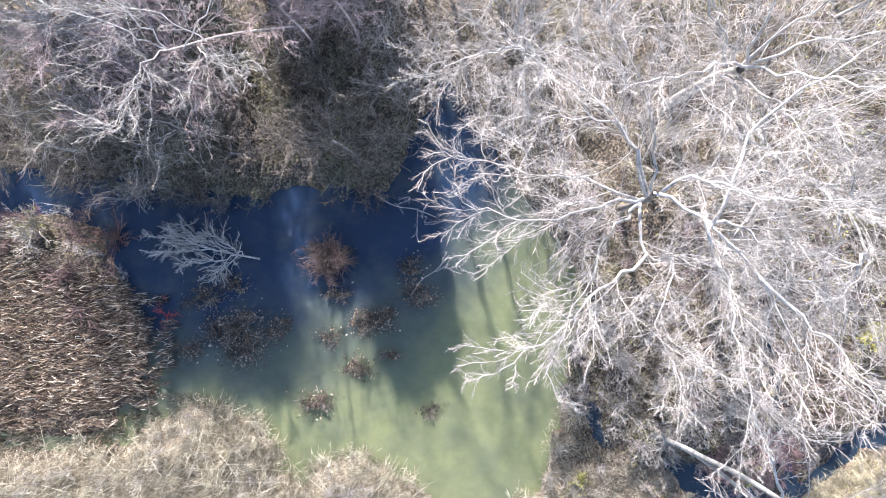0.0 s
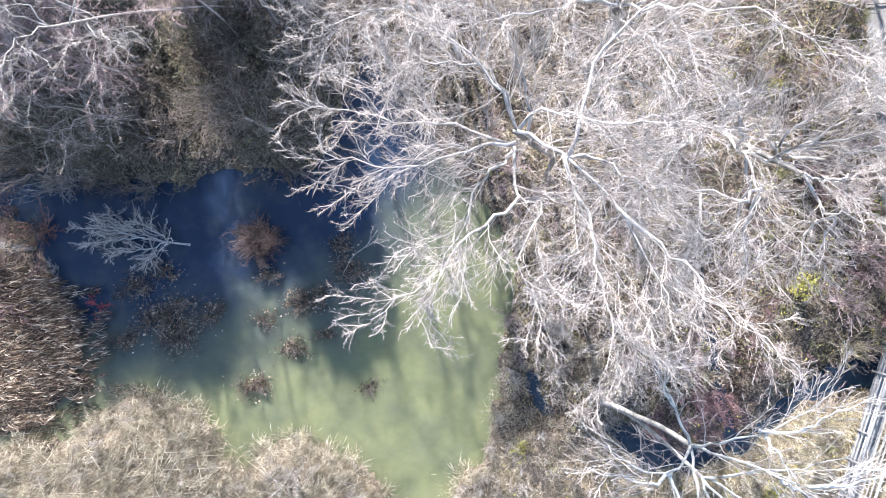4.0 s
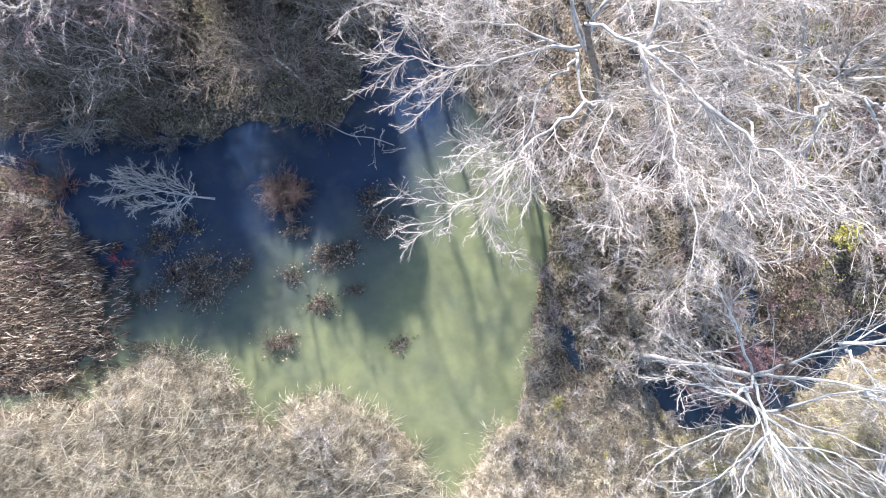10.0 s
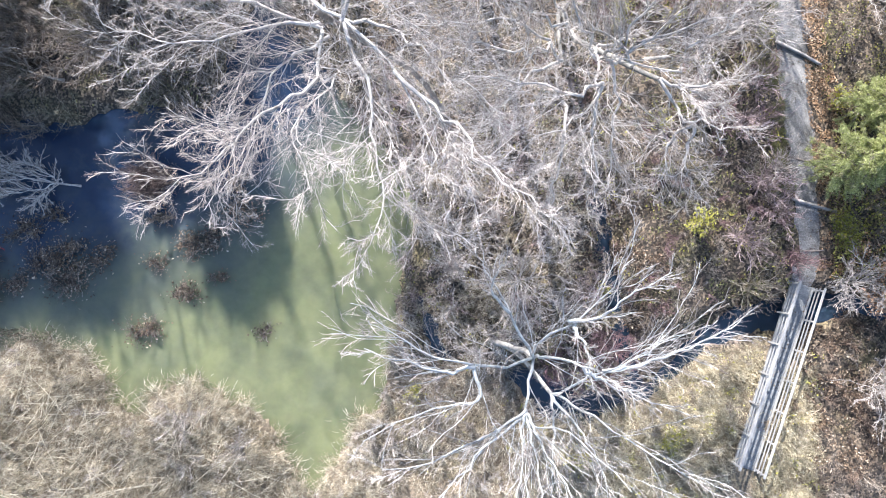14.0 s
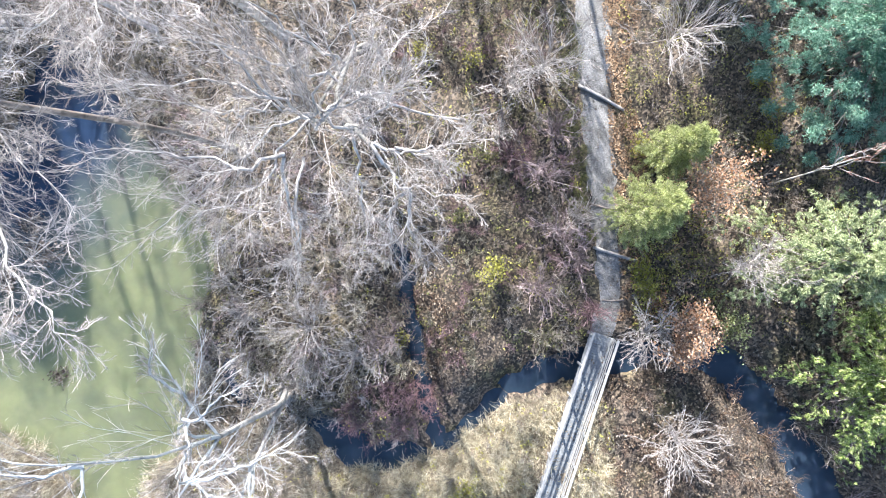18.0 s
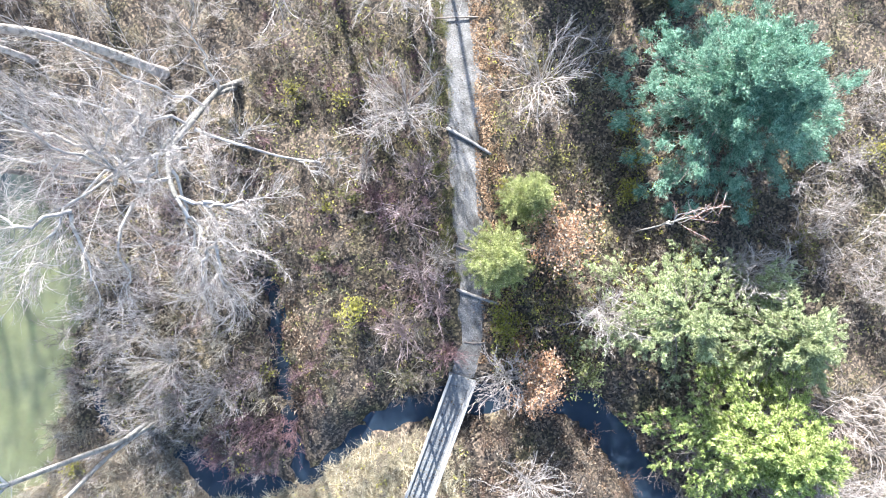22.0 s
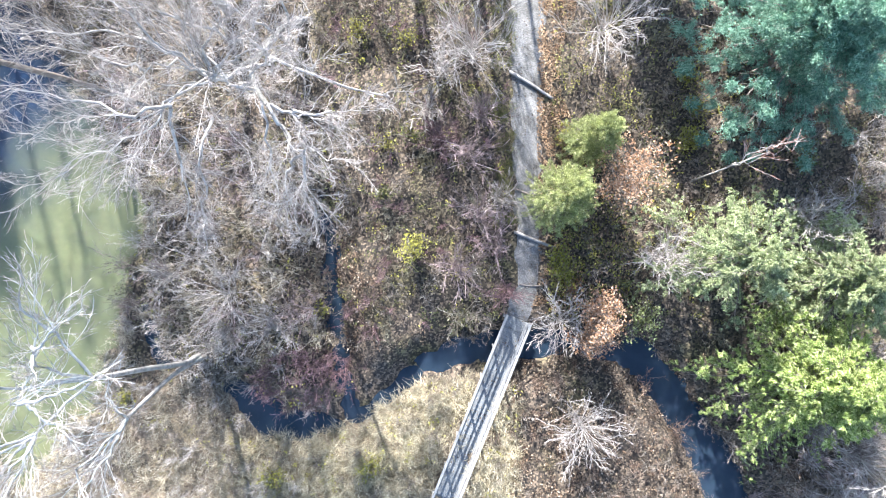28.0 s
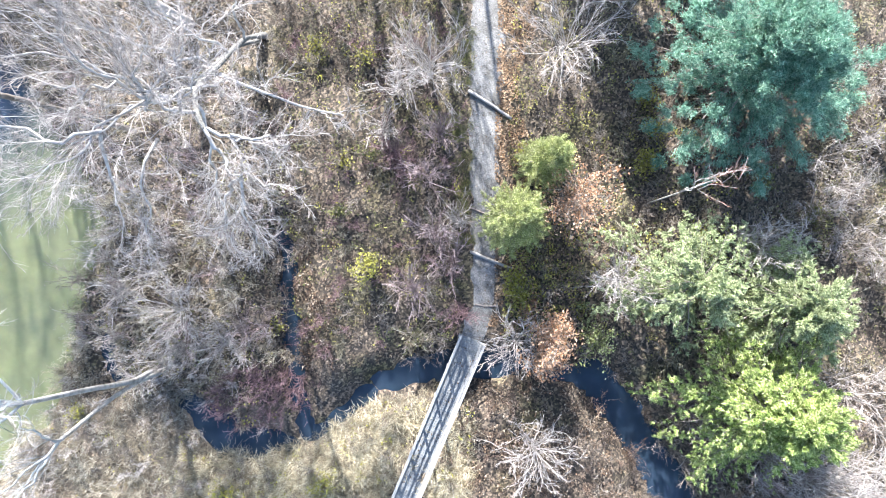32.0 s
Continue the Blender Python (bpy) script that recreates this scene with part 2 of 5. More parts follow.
GROUND, GRAVEL = ground_material(), gravel_material()
# the pond's second colour is the navy it shows in shade
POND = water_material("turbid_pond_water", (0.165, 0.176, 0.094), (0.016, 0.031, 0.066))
CREEK = water_material("creek_water", (0.036, 0.060, 0.090), (0.017, 0.030, 0.050))
DECK = board_material("weathered_boards", (0.13, 0.138, 0.142), (0.26, 0.27, 0.275))
RAIL = board_material("silvered_rail_wood", (0.23, 0.228, 0.22), (0.39, 0.385, 0.37))

# ---- mesh helpers ----
rng = np.random.default_rng(7)


def quads_mesh(name, verts, faces, mat, smooth=True):
    """A mesh from an (n, 3) array of places and an (m, 4) or (m, 3) array of corners."""
    verts, faces = np.asarray(verts, np.float32).reshape(-1, 3), np.asarray(faces, np.int32)
    me = bpy.data.meshes.new(name)
    k = faces.shape[1]
    me.vertices.add(len(verts))
    me.vertices.foreach_set("co", verts.ravel())
    me.loops.add(faces.size)
    me.loops.foreach_set("vertex_index", faces.ravel())
    me.polygons.add(len(faces))
    me.polygons.foreach_set("loop_start", np.arange(len(faces), dtype=np.int32) * k)
    me.polygons.foreach_set("use_smooth", np.full(len(faces), smooth))
    me.update(calc_edges=True)
    me.materials.append(mat)
    return me


def tubes(sets, sides=3):
    """Tapered tubes along polylines: sets of (points n x k x 3, radii n x k)."""
    vs, fs, at = [], [], 0
    for pts, rad in sets:
        n, k = pts.shape[:2]
        if n == 0:
            continue
        tan = np.gradient(pts, axis=1)
        tan /= np.linalg.norm(tan, axis=2, keepdims=True) + 1e-9
        ref = np.where(np.abs(tan[..., 2:3]) > 0.9, np.array([1.0, 0, 0]), np.array([0, 0, 1.0]))
        u = np.cross(tan, ref)
        u /= np.linalg.norm(u, axis=2, keepdims=True) + 1e-9
        w = np.cross(tan, u)
        a = np.arange(sides) * 2 * np.pi / sides
        v = pts[:, :, None] + rad[:, :, None, None] * (np.cos(a)[:, None] * u[:, :, None] + np.sin(a)[:, None] * w[:, :, None])
        vs.append(v.reshape(-1, 3))
        i = (np.arange(n)[:, None, None] * k + np.arange(k - 1)[None, :, None]) * sides + np.arange(sides)[None, None]
        j = (np.arange(n)[:, None, None] * k + np.arange(k - 1)[None, :, None]) * sides + (np.arange(sides) + 1)[None, None] % sides
        fs.append(at + np.stack([i, j, j + sides, i + sides], -1).reshape(-1, 4))
        at += n * k * sides
    return np.concatenate(vs), np.concatenate(fs)


def triangles(quads):
    return np.concatenate([quads[:, [0, 1, 2]], quads[:, [0, 2, 3]]])


def spikes(ends, rad, g):
    """Finest twigs and needles: one slim tapering facet each, from (n, 2, 3) start and end places."""
    d = ends[:, 1] - ends[:, 0]
    ref = g.normal(size=d.shape) * 0.45 + np.array([0, 0, 1.0])
    s = np.cross(d, ref)
    s *= np.reshape(rad, (-1, 1)) / (np.linalg.norm(s, axis=1, keepdims=True) + 1e-9)
    v = np.stack([ends[:, 0] - s, ends[:, 0] + s, ends[:, 1]], 1).reshape(-1, 3)
    return v, np.arange(3 * len(d)).reshape(-1, 3)


def twiggy(tube_sets, spike_sets, g, sides=3):
    """Tubes and spikes as one array of places and one of triangles."""
    v, f = tubes(tube_sets, sides)
    vs, fs, at = [v], [triangles(f)], len(v)
    for p, r in spike_sets:
        a, b = spikes(p[:, [0, -1]], np.minimum(r[:, 0], 0.0085), g)
        vs.append(a)
        fs.append(b + at)
        at += len(a)
    return np.concatenate(vs), np.concatenate(fs)


def leaves(places, size, g, up=0.6, aspect=0.6):
    """Small kite-shaped leaves, folded along the midrib, lying round the given places."""
    n = len(places)
    d = g.normal(size=(n, 3))
    d[:, 2] *= 1 - up
    d /= np.linalg.norm(d, axis=1, keepdims=True)
    nrm = g.normal(size=(n, 3)) * (1 - up) + np.array([0, 0, up])
    s = np.cross(d, nrm)
    s /= np.linalg.norm(s, axis=1, keepdims=True) + 1e-9
    nrm = np.cross(s, d)
    L = (size * g.uniform(0.6, 1.3, n))[:, None]
    a, b = places - d * L / 2, places + d * L / 2
    mid = places - d * L * 0.08
    v = np.stack([a, mid + s * L * aspect / 2 + nrm * L * 0.12, b, mid - s * L * aspect / 2 + nrm * L * 0.12], 1).reshape(-1, 3)
    i = np.arange(n)[:, None] * 4
    return v, np.concatenate([i + [0, 1, 2], i + [0, 2, 3]])


def part(name, me, parent=None, label="", kind=""):
    ob = new(name, me)
    ob.parent = parent
    return tagged(ob, label, kind=kind)


def boxed(name, size, mat, bevel=0.008):
    bm = bmesh.new()
    bmesh.ops.create_cube(bm, size=1)
    bmesh.ops.scale(bm, vec=size, verts=bm.verts)
    bmesh.ops.bevel(bm, geom=bm.edges[:], offset=bevel, segments=1, affect="EDGES")
    me = bpy.data.meshes.new(name)
    bm.to_mesh(me)
    bm.free()
    me.materials.append(mat)
    return me


def spline(points, k):
    """k places evenly along a smooth curve through the points."""
    p = np.array(points, float)
    p = np.vstack([2 * p[0] - p[1], p, 2 * p[-1] - p[-2]])
    out = []
    m = len(p) - 3
    for s in np.linspace(0, m - 1e-6, k):
        i, f = int(s), s - int(s)
        a, b, c, d = p[i : i + 4]
        out.append(0.5 * (2 * b + (c - a) * f + (2 * a - 5 * b + 4 * c - d) * f**2 + (3 * b - a - 3 * c + d) * f**3))
    return np.array(out)


def sprout(pts, rad, per, length, k, g, spread=0.9, lift=0.15, first=0.2, jitter=0.25, thin=0.55, least=0.004):
    """Side shoots of polylines: per shoots on each, its length as a share of its parent's, bending as they grow."""
    n, kp = pts.shape[:2]
    idx = np.repeat(np.arange(n), per)
    s = np.clip(first + (1 - first) * (np.tile(np.arange(per), n) + g.uniform(0, 1, n * per)) / per, 0, 0.999)
    f = s * (kp - 1)
    i = np.minimum(f.astype(int), kp - 2)
    w = (f - i)[:, None]
    p0, p1 = pts[idx, i], pts[idx, i + 1]
    start = p0 * (1 - w) + p1 * w
    r0 = (rad[idx, i] * (1 - w[:, 0]) + rad[idx, i + 1] * w[:, 0]) * thin * g.uniform(0.7, 1.1, n * per)
    total = np.linalg.norm(np.diff(pts, axis=1), axis=2).sum(1)[idx]
    L = total * length * g.uniform(0.55, 1.25, n * per) * (1.15 - 0.65 * s)
    t = p1 - p0
    t /= np.linalg.norm(t, axis=1, keepdims=True) + 1e-9
    side = g.normal(size=t.shape)
    side -= (side * t).sum(1, keepdims=True) * t
    side /= np.linalg.norm(side, axis=1, keepdims=True) + 1e-9
    d = t + side * spread * g.uniform(0.6, 1.3, (n * per, 1)) + np.array([0, 0, lift])
    d /= np.linalg.norm(d, axis=1, keepdims=True)
    out = np.empty((n * per, k, 3))
    out[:, 0] = start
    for q in range(1, k):
        out[:, q] = out[:, q - 1] + d * (L / (k - 1))[:, None]
        d = d + g.normal(size=d.shape) * jitter + np.array([0, 0, lift * 0.5])
        d /= np.linalg.norm(d, axis=1, keepdims=True)
    taper = np.linspace(1, 0.35, k)[None]
    return out, np.maximum(r0[:, None] * taper, least)


def joined(name, sets, mat, sides=3):
    v, f = tubes(sets, sides)
    return quads_mesh(name, v, f, mat)


def bare_tree(name, label, trunk, r0, limbs, bark, twig, seed, stems=(), foot=None, per=(12, 7, 7), share=(0.55, 0.42, 0.42), group="", lift=0.06, r_limb=0.45, least=0.0065, spread=0.75, jitter=0.17, crook=0.09, fuzz=4):
    """A leafless tree: trunk and limbs along given curves, each limb with its own branches and fine twigs."""
    g = np.random.default_rng(seed)
    root = new(name)
    base = Vector(trunk[0])
    root.location = base
    tagged(root, label, "tree", group)
    def local(p):
        return p - np.array(base)
    tp = spline(trunk, 12)
    tr = np.linspace(r0, r0 * 0.6, 12)
    tr[0] *= 1.35
    part("trunk", joined("trunk", [(local(tp)[None], tr[None])], foot or BARK_GREY, 9), root)
    for s in stems:
        part("trunk", joined("trunk", [(local(spline(s, 12))[None], (tr * 0.8)[None])], foot or BARK_GREY, 9), root)
    for lp in limbs:
        k = 14
        c = spline(lp, k)
        c[1:] += g.normal(size=(k - 1, 3)) * crook
        rr = np.linspace(1, 0.12, k) ** 1.5 * r0 * r_limb * 0.78 + 0.008
        p, r = local(c)[None], rr[None]
        lo = part("limb", joined("limb", [(p, r)], bark, 6), root)
        a = sprout(p, r, per[0], share[0], 8, g, spread, lift, 0.12, jitter, 0.31, least * 1.5)
        b = sprout(*a, per[1], share[1], 4, g, spread, lift, 0.12, jitter, 0.44, least * 1.1)
        c2 = sprout(*b, per[2], share[2], 2, g, spread, lift, 0.05, jitter, 0.7, least)
        d = sprout(p, r, per[0] * fuzz, 0.13, 2, g, spread, lift, 0.3, jitter, 0.25, least)
        e = sprout(*a, per[1] * fuzz, 0.2, 2, g, spread, lift, 0.1, jitter, 0.4, least)
        part("branch_spray", joined("branch_spray", [a], bark, 4), lo, kind="stuff")
        part("twig_spray", quads_mesh("twig_spray", *twiggy([b], [c2, d, e], g), twig, False), lo, kind="stuff")
    return root


def radial(base, top, n, reach, rise, g, start=0.55, flat=1.0):
    """Limb curves that fork from the upper trunk and arch outwards."""
    base, top = np.array(base, float), np.array(top, float)
    out = []
    for q in range(n):
        a = 2 * math.pi * (q + g.uniform(-0.3, 0.3)) / n
        s = start + (1 - start) * (q % 3) / 2.0
        p = base + (top - base) * s
        d = np.array([math.cos(a), math.sin(a) * flat, 0])
        L, h = reach * g.uniform(0.75, 1.15), rise * g.uniform(0.7, 1.2)
        out.append([p, p + d * L * 0.3 + [0, 0, h * 0.45], p + d * L * 0.65 + [0, 0, h * 0.8] + g.normal(size=3) * 0.3, p + d * L + [0, 0, h] + g.normal(size=3) * 0.4])
    return out

# ---- ground and water ----
POND_EDGE = np.array([(-60, -12.8), (-26.3, -12.4), (-21, -12.0), (-19.2, -10.6), (-17.3, -9.4), (-14.2, -10.0), (-12.2, -11.5), (-11.8, -13.6), (-9.9, -14.3), (-7.7, -12.6),
                      (-5.3, -13.3), (-1.9, -15.0), (-0.8, -18.3), (0.4, -20.2), (2.0, -17.7), (3.5, -15.4), (5.0, -14.5), (5.7, -11.8), (6.2, -9.1), (6.5, -7.0),
                      (7.8, -2.7), (6.5, 0.2), (5.2, 2.0), (3.6, 4.5), (1.0, 9.0), (-1.0, 11.5), (-3.2, 7.5), (-4.2, 4.6), (-6.3, 4.3), (-10.7, 4.6), (-13.2, 3.6),
                      (-17.6, 4.4), (-23.0, 5.2), (-30.0, 5.8), (-60, 6.5)])
REED_EDGE = np.array([(-60, 3.2), (-30, 3.0), (-26, 3.4), (-22.6, 2.6), (-21.6, 0.0), (-20.4, -2.8), (-19.4, -4.4), (-19.7, -7.0), (-20.6, -9.4), (-22.0, -11.4), (-26.0, -12.0), (-60, -12.4)])
CREEK_EDGE = np.array([(12.6, -12.6), (13.7, -12.3), (16.1, -13.8), (19.5, -14.6), (20.8, -13.8), (22.8, -12.1), (24.2, -10.8), (26.1, -9.7), (28.4, -9.2), (31.4, -9.0),
                       (35.3, -9.7), (37.5, -9.6), (39.2, -11.7), (40.8, -14.0), (42.5, -16.1), (43.4, -18.7), (45.0, -40), (41.5, -40), (41.0, -18.8), (39.3, -15.1),
                       (37.3, -12.6), (35.7, -11.1), (32.7, -10.3), (31.4, -10.9), (27.4, -11.2), (24.8, -11.9), (22.8, -13.4), (21.1, -14.8), (18.1, -15.9), (15.1, -16.2), (12.8, -13.4)])
DITCH = np.array([(18.1, -2.8), (18.4, -6.5), (18.9, -10.0), (19.2, -12.0), (19.8, -14.5), (20.6, -14.0), (20.0, -11.0), (19.5, -7.3), (19.0, -3.2), (18.6, -2.2)])
DITCH_B = np.array([(7.4, -8.2), (7.9, -10.2), (8.6, -11.8), (9.3, -12.0), (8.9, -10.6), (8.3, -9.0), (7.9, -8.0)])


def edge_distance(x, y, poly):
    """Distance to the polygon's edge, positive inside."""
    best, inside = np.full(x.shape, 1e9), np.zeros(x.shape, bool)
    for (x0, y0), (x1, y1) in zip(poly, np.roll(poly, -1, axis=0)):
        dx, dy = x1 - x0, y1 - y0
        s = np.clip(((x - x0) * dx + (y - y0) * dy) / (dx * dx + dy * dy), 0, 1)
        best = np.minimum(best, np.hypot(x - x0 - s * dx, y - y0 - s * dy))
        if dy != 0:
            inside ^= ((y0 > y) != (y1 > y)) & (x < dx * (y - y0) / dy + x0)
    return np.where(inside, best, -best)


PATH_LINE = np.array([(29.2, 40.0), (29.5, 16.0), (29.8, 13.0), (30.1, 9.8), (30.1, 3.3), (30.3, -3.1), (30.35, -6.4), (29.75, -8.5), (25.7, -18.8), (24.4, -22.0), (22.0, -40.0)])
PATH_WIDE = ((-40, 1.5), (-8.5, 1.35), (-6.4, 1.25), (-3.1, 1.35), (3.3, 1.7), (9.8, 1.95), (13, 1.6), (40, 1.6))


def path_middle(y):
    return np.interp(-np.asarray(y), -PATH_LINE[:, 1], PATH_LINE[:, 0])


def height(x, y):
    x, y = np.asarray(x, float), np.asarray(y, float)
    def dip(poly, dip_or_shade, ease):
        d = edge_distance(x, y, poly)
        return d, np.clip(d / ease, 0, 1) * dip_or_shade
    dp, _ = dip(POND_EDGE, 1, 1)
    dc, _ = dip(CREEK_EDGE, 1, 1)
    dd = np.maximum(edge_distance(x, y, DITCH), edge_distance(x, y, DITCH_B))
    dr = edge_distance(x, y, REED_EDGE)
    wob = 0.16 * np.sin(x * 0.9 + 1.3 * np.sin(y * 0.7)) + 0.12 * np.sin(y * 1.3 + x * 0.4) + 0.06 * np.sin(x * 2.9) * np.sin(y * 3.1)
    water = np.maximum(np.maximum(dp, dc), dd)
    water = water + 0.16 * np.sin(3.1 * x + 2 * np.sin(1.7 * y)) + 0.13 * np.sin(4.3 * y + 1.5 * x) + 0.08 * np.sin(7.7 * x - 5.1 * y)
    bank = np.clip(-water / 1.6, 0, 1)
    land = 0.10 + (0.45 + 0.5 * np.clip((x - 8) / 14, 0, 1)) * bank * bank * (3 - 2 * bank) + wob * bank
    wet = -np.clip(water / 0.8, 0, 1) * 0.7 + 0.05
    z = np.where(water > 0, wet, land)
    z = np.where(dr > 0, np.maximum(z, -0.25 + 0.35 * np.clip(dr / 0.8, 0, 1) + wob * 0.3), z)
    off = np.abs(x - path_middle(y))
    flat = np.clip((2.4 - off) / 1.2, 0, 1) * (np.clip((y + 9.2) / 0.8, 0, 1) + np.clip((-17.6 - y) / 0.8, 0, 1))
    return z * (1 - flat) + 1.1 * flat


def axis_steps(lo, hi, step, far):
    inner = np.arange(lo, hi + step / 2, step)
    out = []
    d, p = step * 2, 0.0
    while p < far:
        p += d
        d *= 1.5
        out.append(p)
    out = np.array(out)
    return np.concatenate([(lo - out)[::-1], inner, hi + out])


gx, gy = axis_steps(-36, 62, 0.4, 1500), axis_steps(-27, 24, 0.4, 1500)
GX, GY = np.meshgrid(gx, gy)
GZ = height(GX, GY)
nx, ny = len(gx), len(gy)
ii = np.arange(ny - 1)[:, None] * nx + np.arange(nx - 1)[None]
ground = part("ground", quads_mesh("ground", np.stack([GX, GY, GZ], -1), np.stack([ii, ii + 1, ii + nx + 1, ii + nx], -1).reshape(-1, 4), GROUND), kind="structure")
straw = np.zeros(GX.shape, np.float32)
straw[(GX < 6.5) & (GY < -8.5) & (edge_distance(GX, GY, POND_EDGE) < 0.2) & (edge_distance(GX, GY, REED_EDGE) < 0)] = np.float32(0.4)
straw[(GX < -19) & (GY > -13)] = 0.0
straw[(GX > 19) & (GX < 29.5) & (GY < np.interp(GX, [13, 20, 24, 29], [-16, -15, -12.5, -11.5]))] = 0.35
straw[(GX > 6.5) & (GX < 19) & (GY < -13)] = 0.45
ground.data.attributes.new("thatch", "FLOAT", "POINT").data.foreach_set("value", straw.ravel())
tagged(ground, "brown leaf-littered woodland floor with pond and creek banks", "ground")


def sheet(name, x0, x1, y0, y1, mat, keep, dip_or_shade):
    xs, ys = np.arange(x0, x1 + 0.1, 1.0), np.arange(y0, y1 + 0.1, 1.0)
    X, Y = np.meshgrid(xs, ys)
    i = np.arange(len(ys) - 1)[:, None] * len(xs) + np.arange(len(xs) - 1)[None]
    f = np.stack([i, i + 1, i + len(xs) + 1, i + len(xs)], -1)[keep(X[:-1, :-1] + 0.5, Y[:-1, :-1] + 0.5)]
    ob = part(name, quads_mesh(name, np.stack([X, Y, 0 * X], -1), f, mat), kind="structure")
    # how far each place is tinted towards the shade colour
    ob.data.attributes.new("shade_blue", "FLOAT", "POINT").data.foreach_set("value", dip_or_shade(X, Y).astype(np.float32).ravel())
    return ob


def in_creek(x, y):
    return (x > 10) | ((x > 7) & (y < -6))


# shade over the northwest of the pond is painted in as a blue tint
tagged(sheet("pond_water", -62, 10, -22, 14, POND, lambda x, y: ~in_creek(x, y), lambda x, y: np.clip((y + 9 - 0.2 * (x + 4) - 0.9 * np.maximum(x + 3, 0)) / 9, 0, 1) * 0.64), "still murky green pond water with blue shade painted in", "water")
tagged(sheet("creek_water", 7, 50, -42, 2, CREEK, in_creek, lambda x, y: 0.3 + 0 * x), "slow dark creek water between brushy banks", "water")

# gravel path that follows the ground
py = np.arange(-8.6, 39.0, 0.4)
wide = np.interp(py, [q[0] for q in PATH_WIDE], [q[1] for q in PATH_WIDE]) / 2
off = np.linspace(-1, 1, 9)
edge = 0.10 * np.sin(py * 2.3) + 0.07 * np.sin(py * 5.1 + 1)
PX = path_middle(py)[:, None] + off[None] * (wide + edge)[:, None]
PY = np.repeat(py[:, None], 9, 1)
PZ = height(PX, PY) + 0.05 - 0.045 * np.abs(off[None]) ** 3
i = np.arange(len(py) - 1)[:, None] * 9 + np.arange(8)[None]
tagged(part("path", quads_mesh("path", np.stack([PX, PY, PZ], -1), np.stack([i, i + 1, i + 10, i + 9], -1).reshape(-1, 4), GRAVEL), kind="structure"), "pale grey gravel footpath strewn with leaves", "path")


# ---- footbridge ----
def footbridge():
    a, b = np.array([29.75, -8.45]), np.array([25.75, -18.75])
    d = (b - a) / np.linalg.norm(b - a)
    L = float(np.linalg.norm(b - a))
    root = new("footbridge")
    root.matrix_world = pose(a[0], a[1], 1.18, 0, 0, math.degrees(math.atan2(d[1], d[0])))
    tagged(root, "weathered grey wooden footbridge with three-rail railings over the creek", "bridge")
    g = np.random.default_rng(3)
    plank = [boxed("plank", (0.138, 1.30, 0.045), DECK, 0.006), boxed("plank", (0.138, 1.34, 0.045), DECK, 0.006)]
    for q in range(int(L / 0.146)):
        p = part("plank", plank[q % 2], root)
        p.location = (0.07 + q * 0.146, g.uniform(-0.01, 0.01), g.uniform(-0.004, 0.004))
    beam = boxed("beam", (L, 0.12, 0.26), DECK, 0.01)
    for y in (-0.5, 0.5):
        part("beam", beam, root).location = (L / 2, y, -0.155)
    post = boxed("post", (0.10, 0.10, 1.42), RAIL, 0.01)
    top, mid = boxed("top_rail", (L + 0.1, 0.14, 0.045), RAIL, 0.008), boxed("rail", (L, 0.04, 0.10), RAIL, 0.006)
    curb = boxed("curb", (L, 0.09, 0.09), RAIL, 0.008)
    for s in (-1, 1):
        for q in range(7):
            part("post", post, root).location = (0.12 + q * (L - 0.24) / 6, s * 0.70, 0.37)
        part("top_rail", top, root).location = (L / 2, s * 0.70, 1.10)
        for z in (0.42, 0.76):
            part("rail", mid, root).location = (L / 2, s * 0.625, z)
        part("curb", curb, root).location = (L / 2, s * 0.60, 0.075)
    sill = boxed("sill", (0.2, 1.6, 0.24), DECK, 0.01)
    for x in (0.1, L - 0.1):
        part("sill", sill, root).location = (x, 0, -0.16)


footbridge()


def log(name, label, a, b, r, bark, seed, cat="log"):
    g = np.random.default_rng(seed)
    p = spline([a, (np.array(a) + np.array(b)) / 2 + g.normal(size=3) * 0.04, b], 10)
    me = joined(name, [(p[None] - p[0], (r * np.linspace(1, 0.85, 10) * (1 + g.normal(size=10) * 0.04))[None])], bark, 9)
    bm = bmesh.new()
    bm.from_mesh(me)
    bmesh.ops.holes_fill(bm, edges=[e for e in bm.edges if e.is_boundary], sides=0)
    bm.to_mesh(me)
    bm.free()
    ob = new(name, me)
    ob.location = p[0]
    return tagged(ob, label, cat)


log("log", "grey weathered log lying across the gravel path", (29.1, 5.65, 1.24), (31.6, 4.1, 1.22), 0.10, BARK_MID, 1)
log("log", "pale barkless log lying across the gravel path", (29.5, -3.5, 1.22), (31.9, -4.4, 1.22), 0.095, BARK_MID, 2)
log("log", "thin dark water-bar log set in the path", (29.4, -1.0, 1.18), (30.9, -1.45, 1.18), 0.06, BARK_DARK, 3)
log("log", "thin dark branch lying across the path", (28.0, 11.9, 1.22), (31.0, 11.9, 1.22), 0.05, BARK_DARK, 4)
log("log", "thin timber edging at the foot of the bridge", (29.85, -6.5, 1.16), (31.1, -6.55, 1.16), 0.05, BARK_DARK, 5)

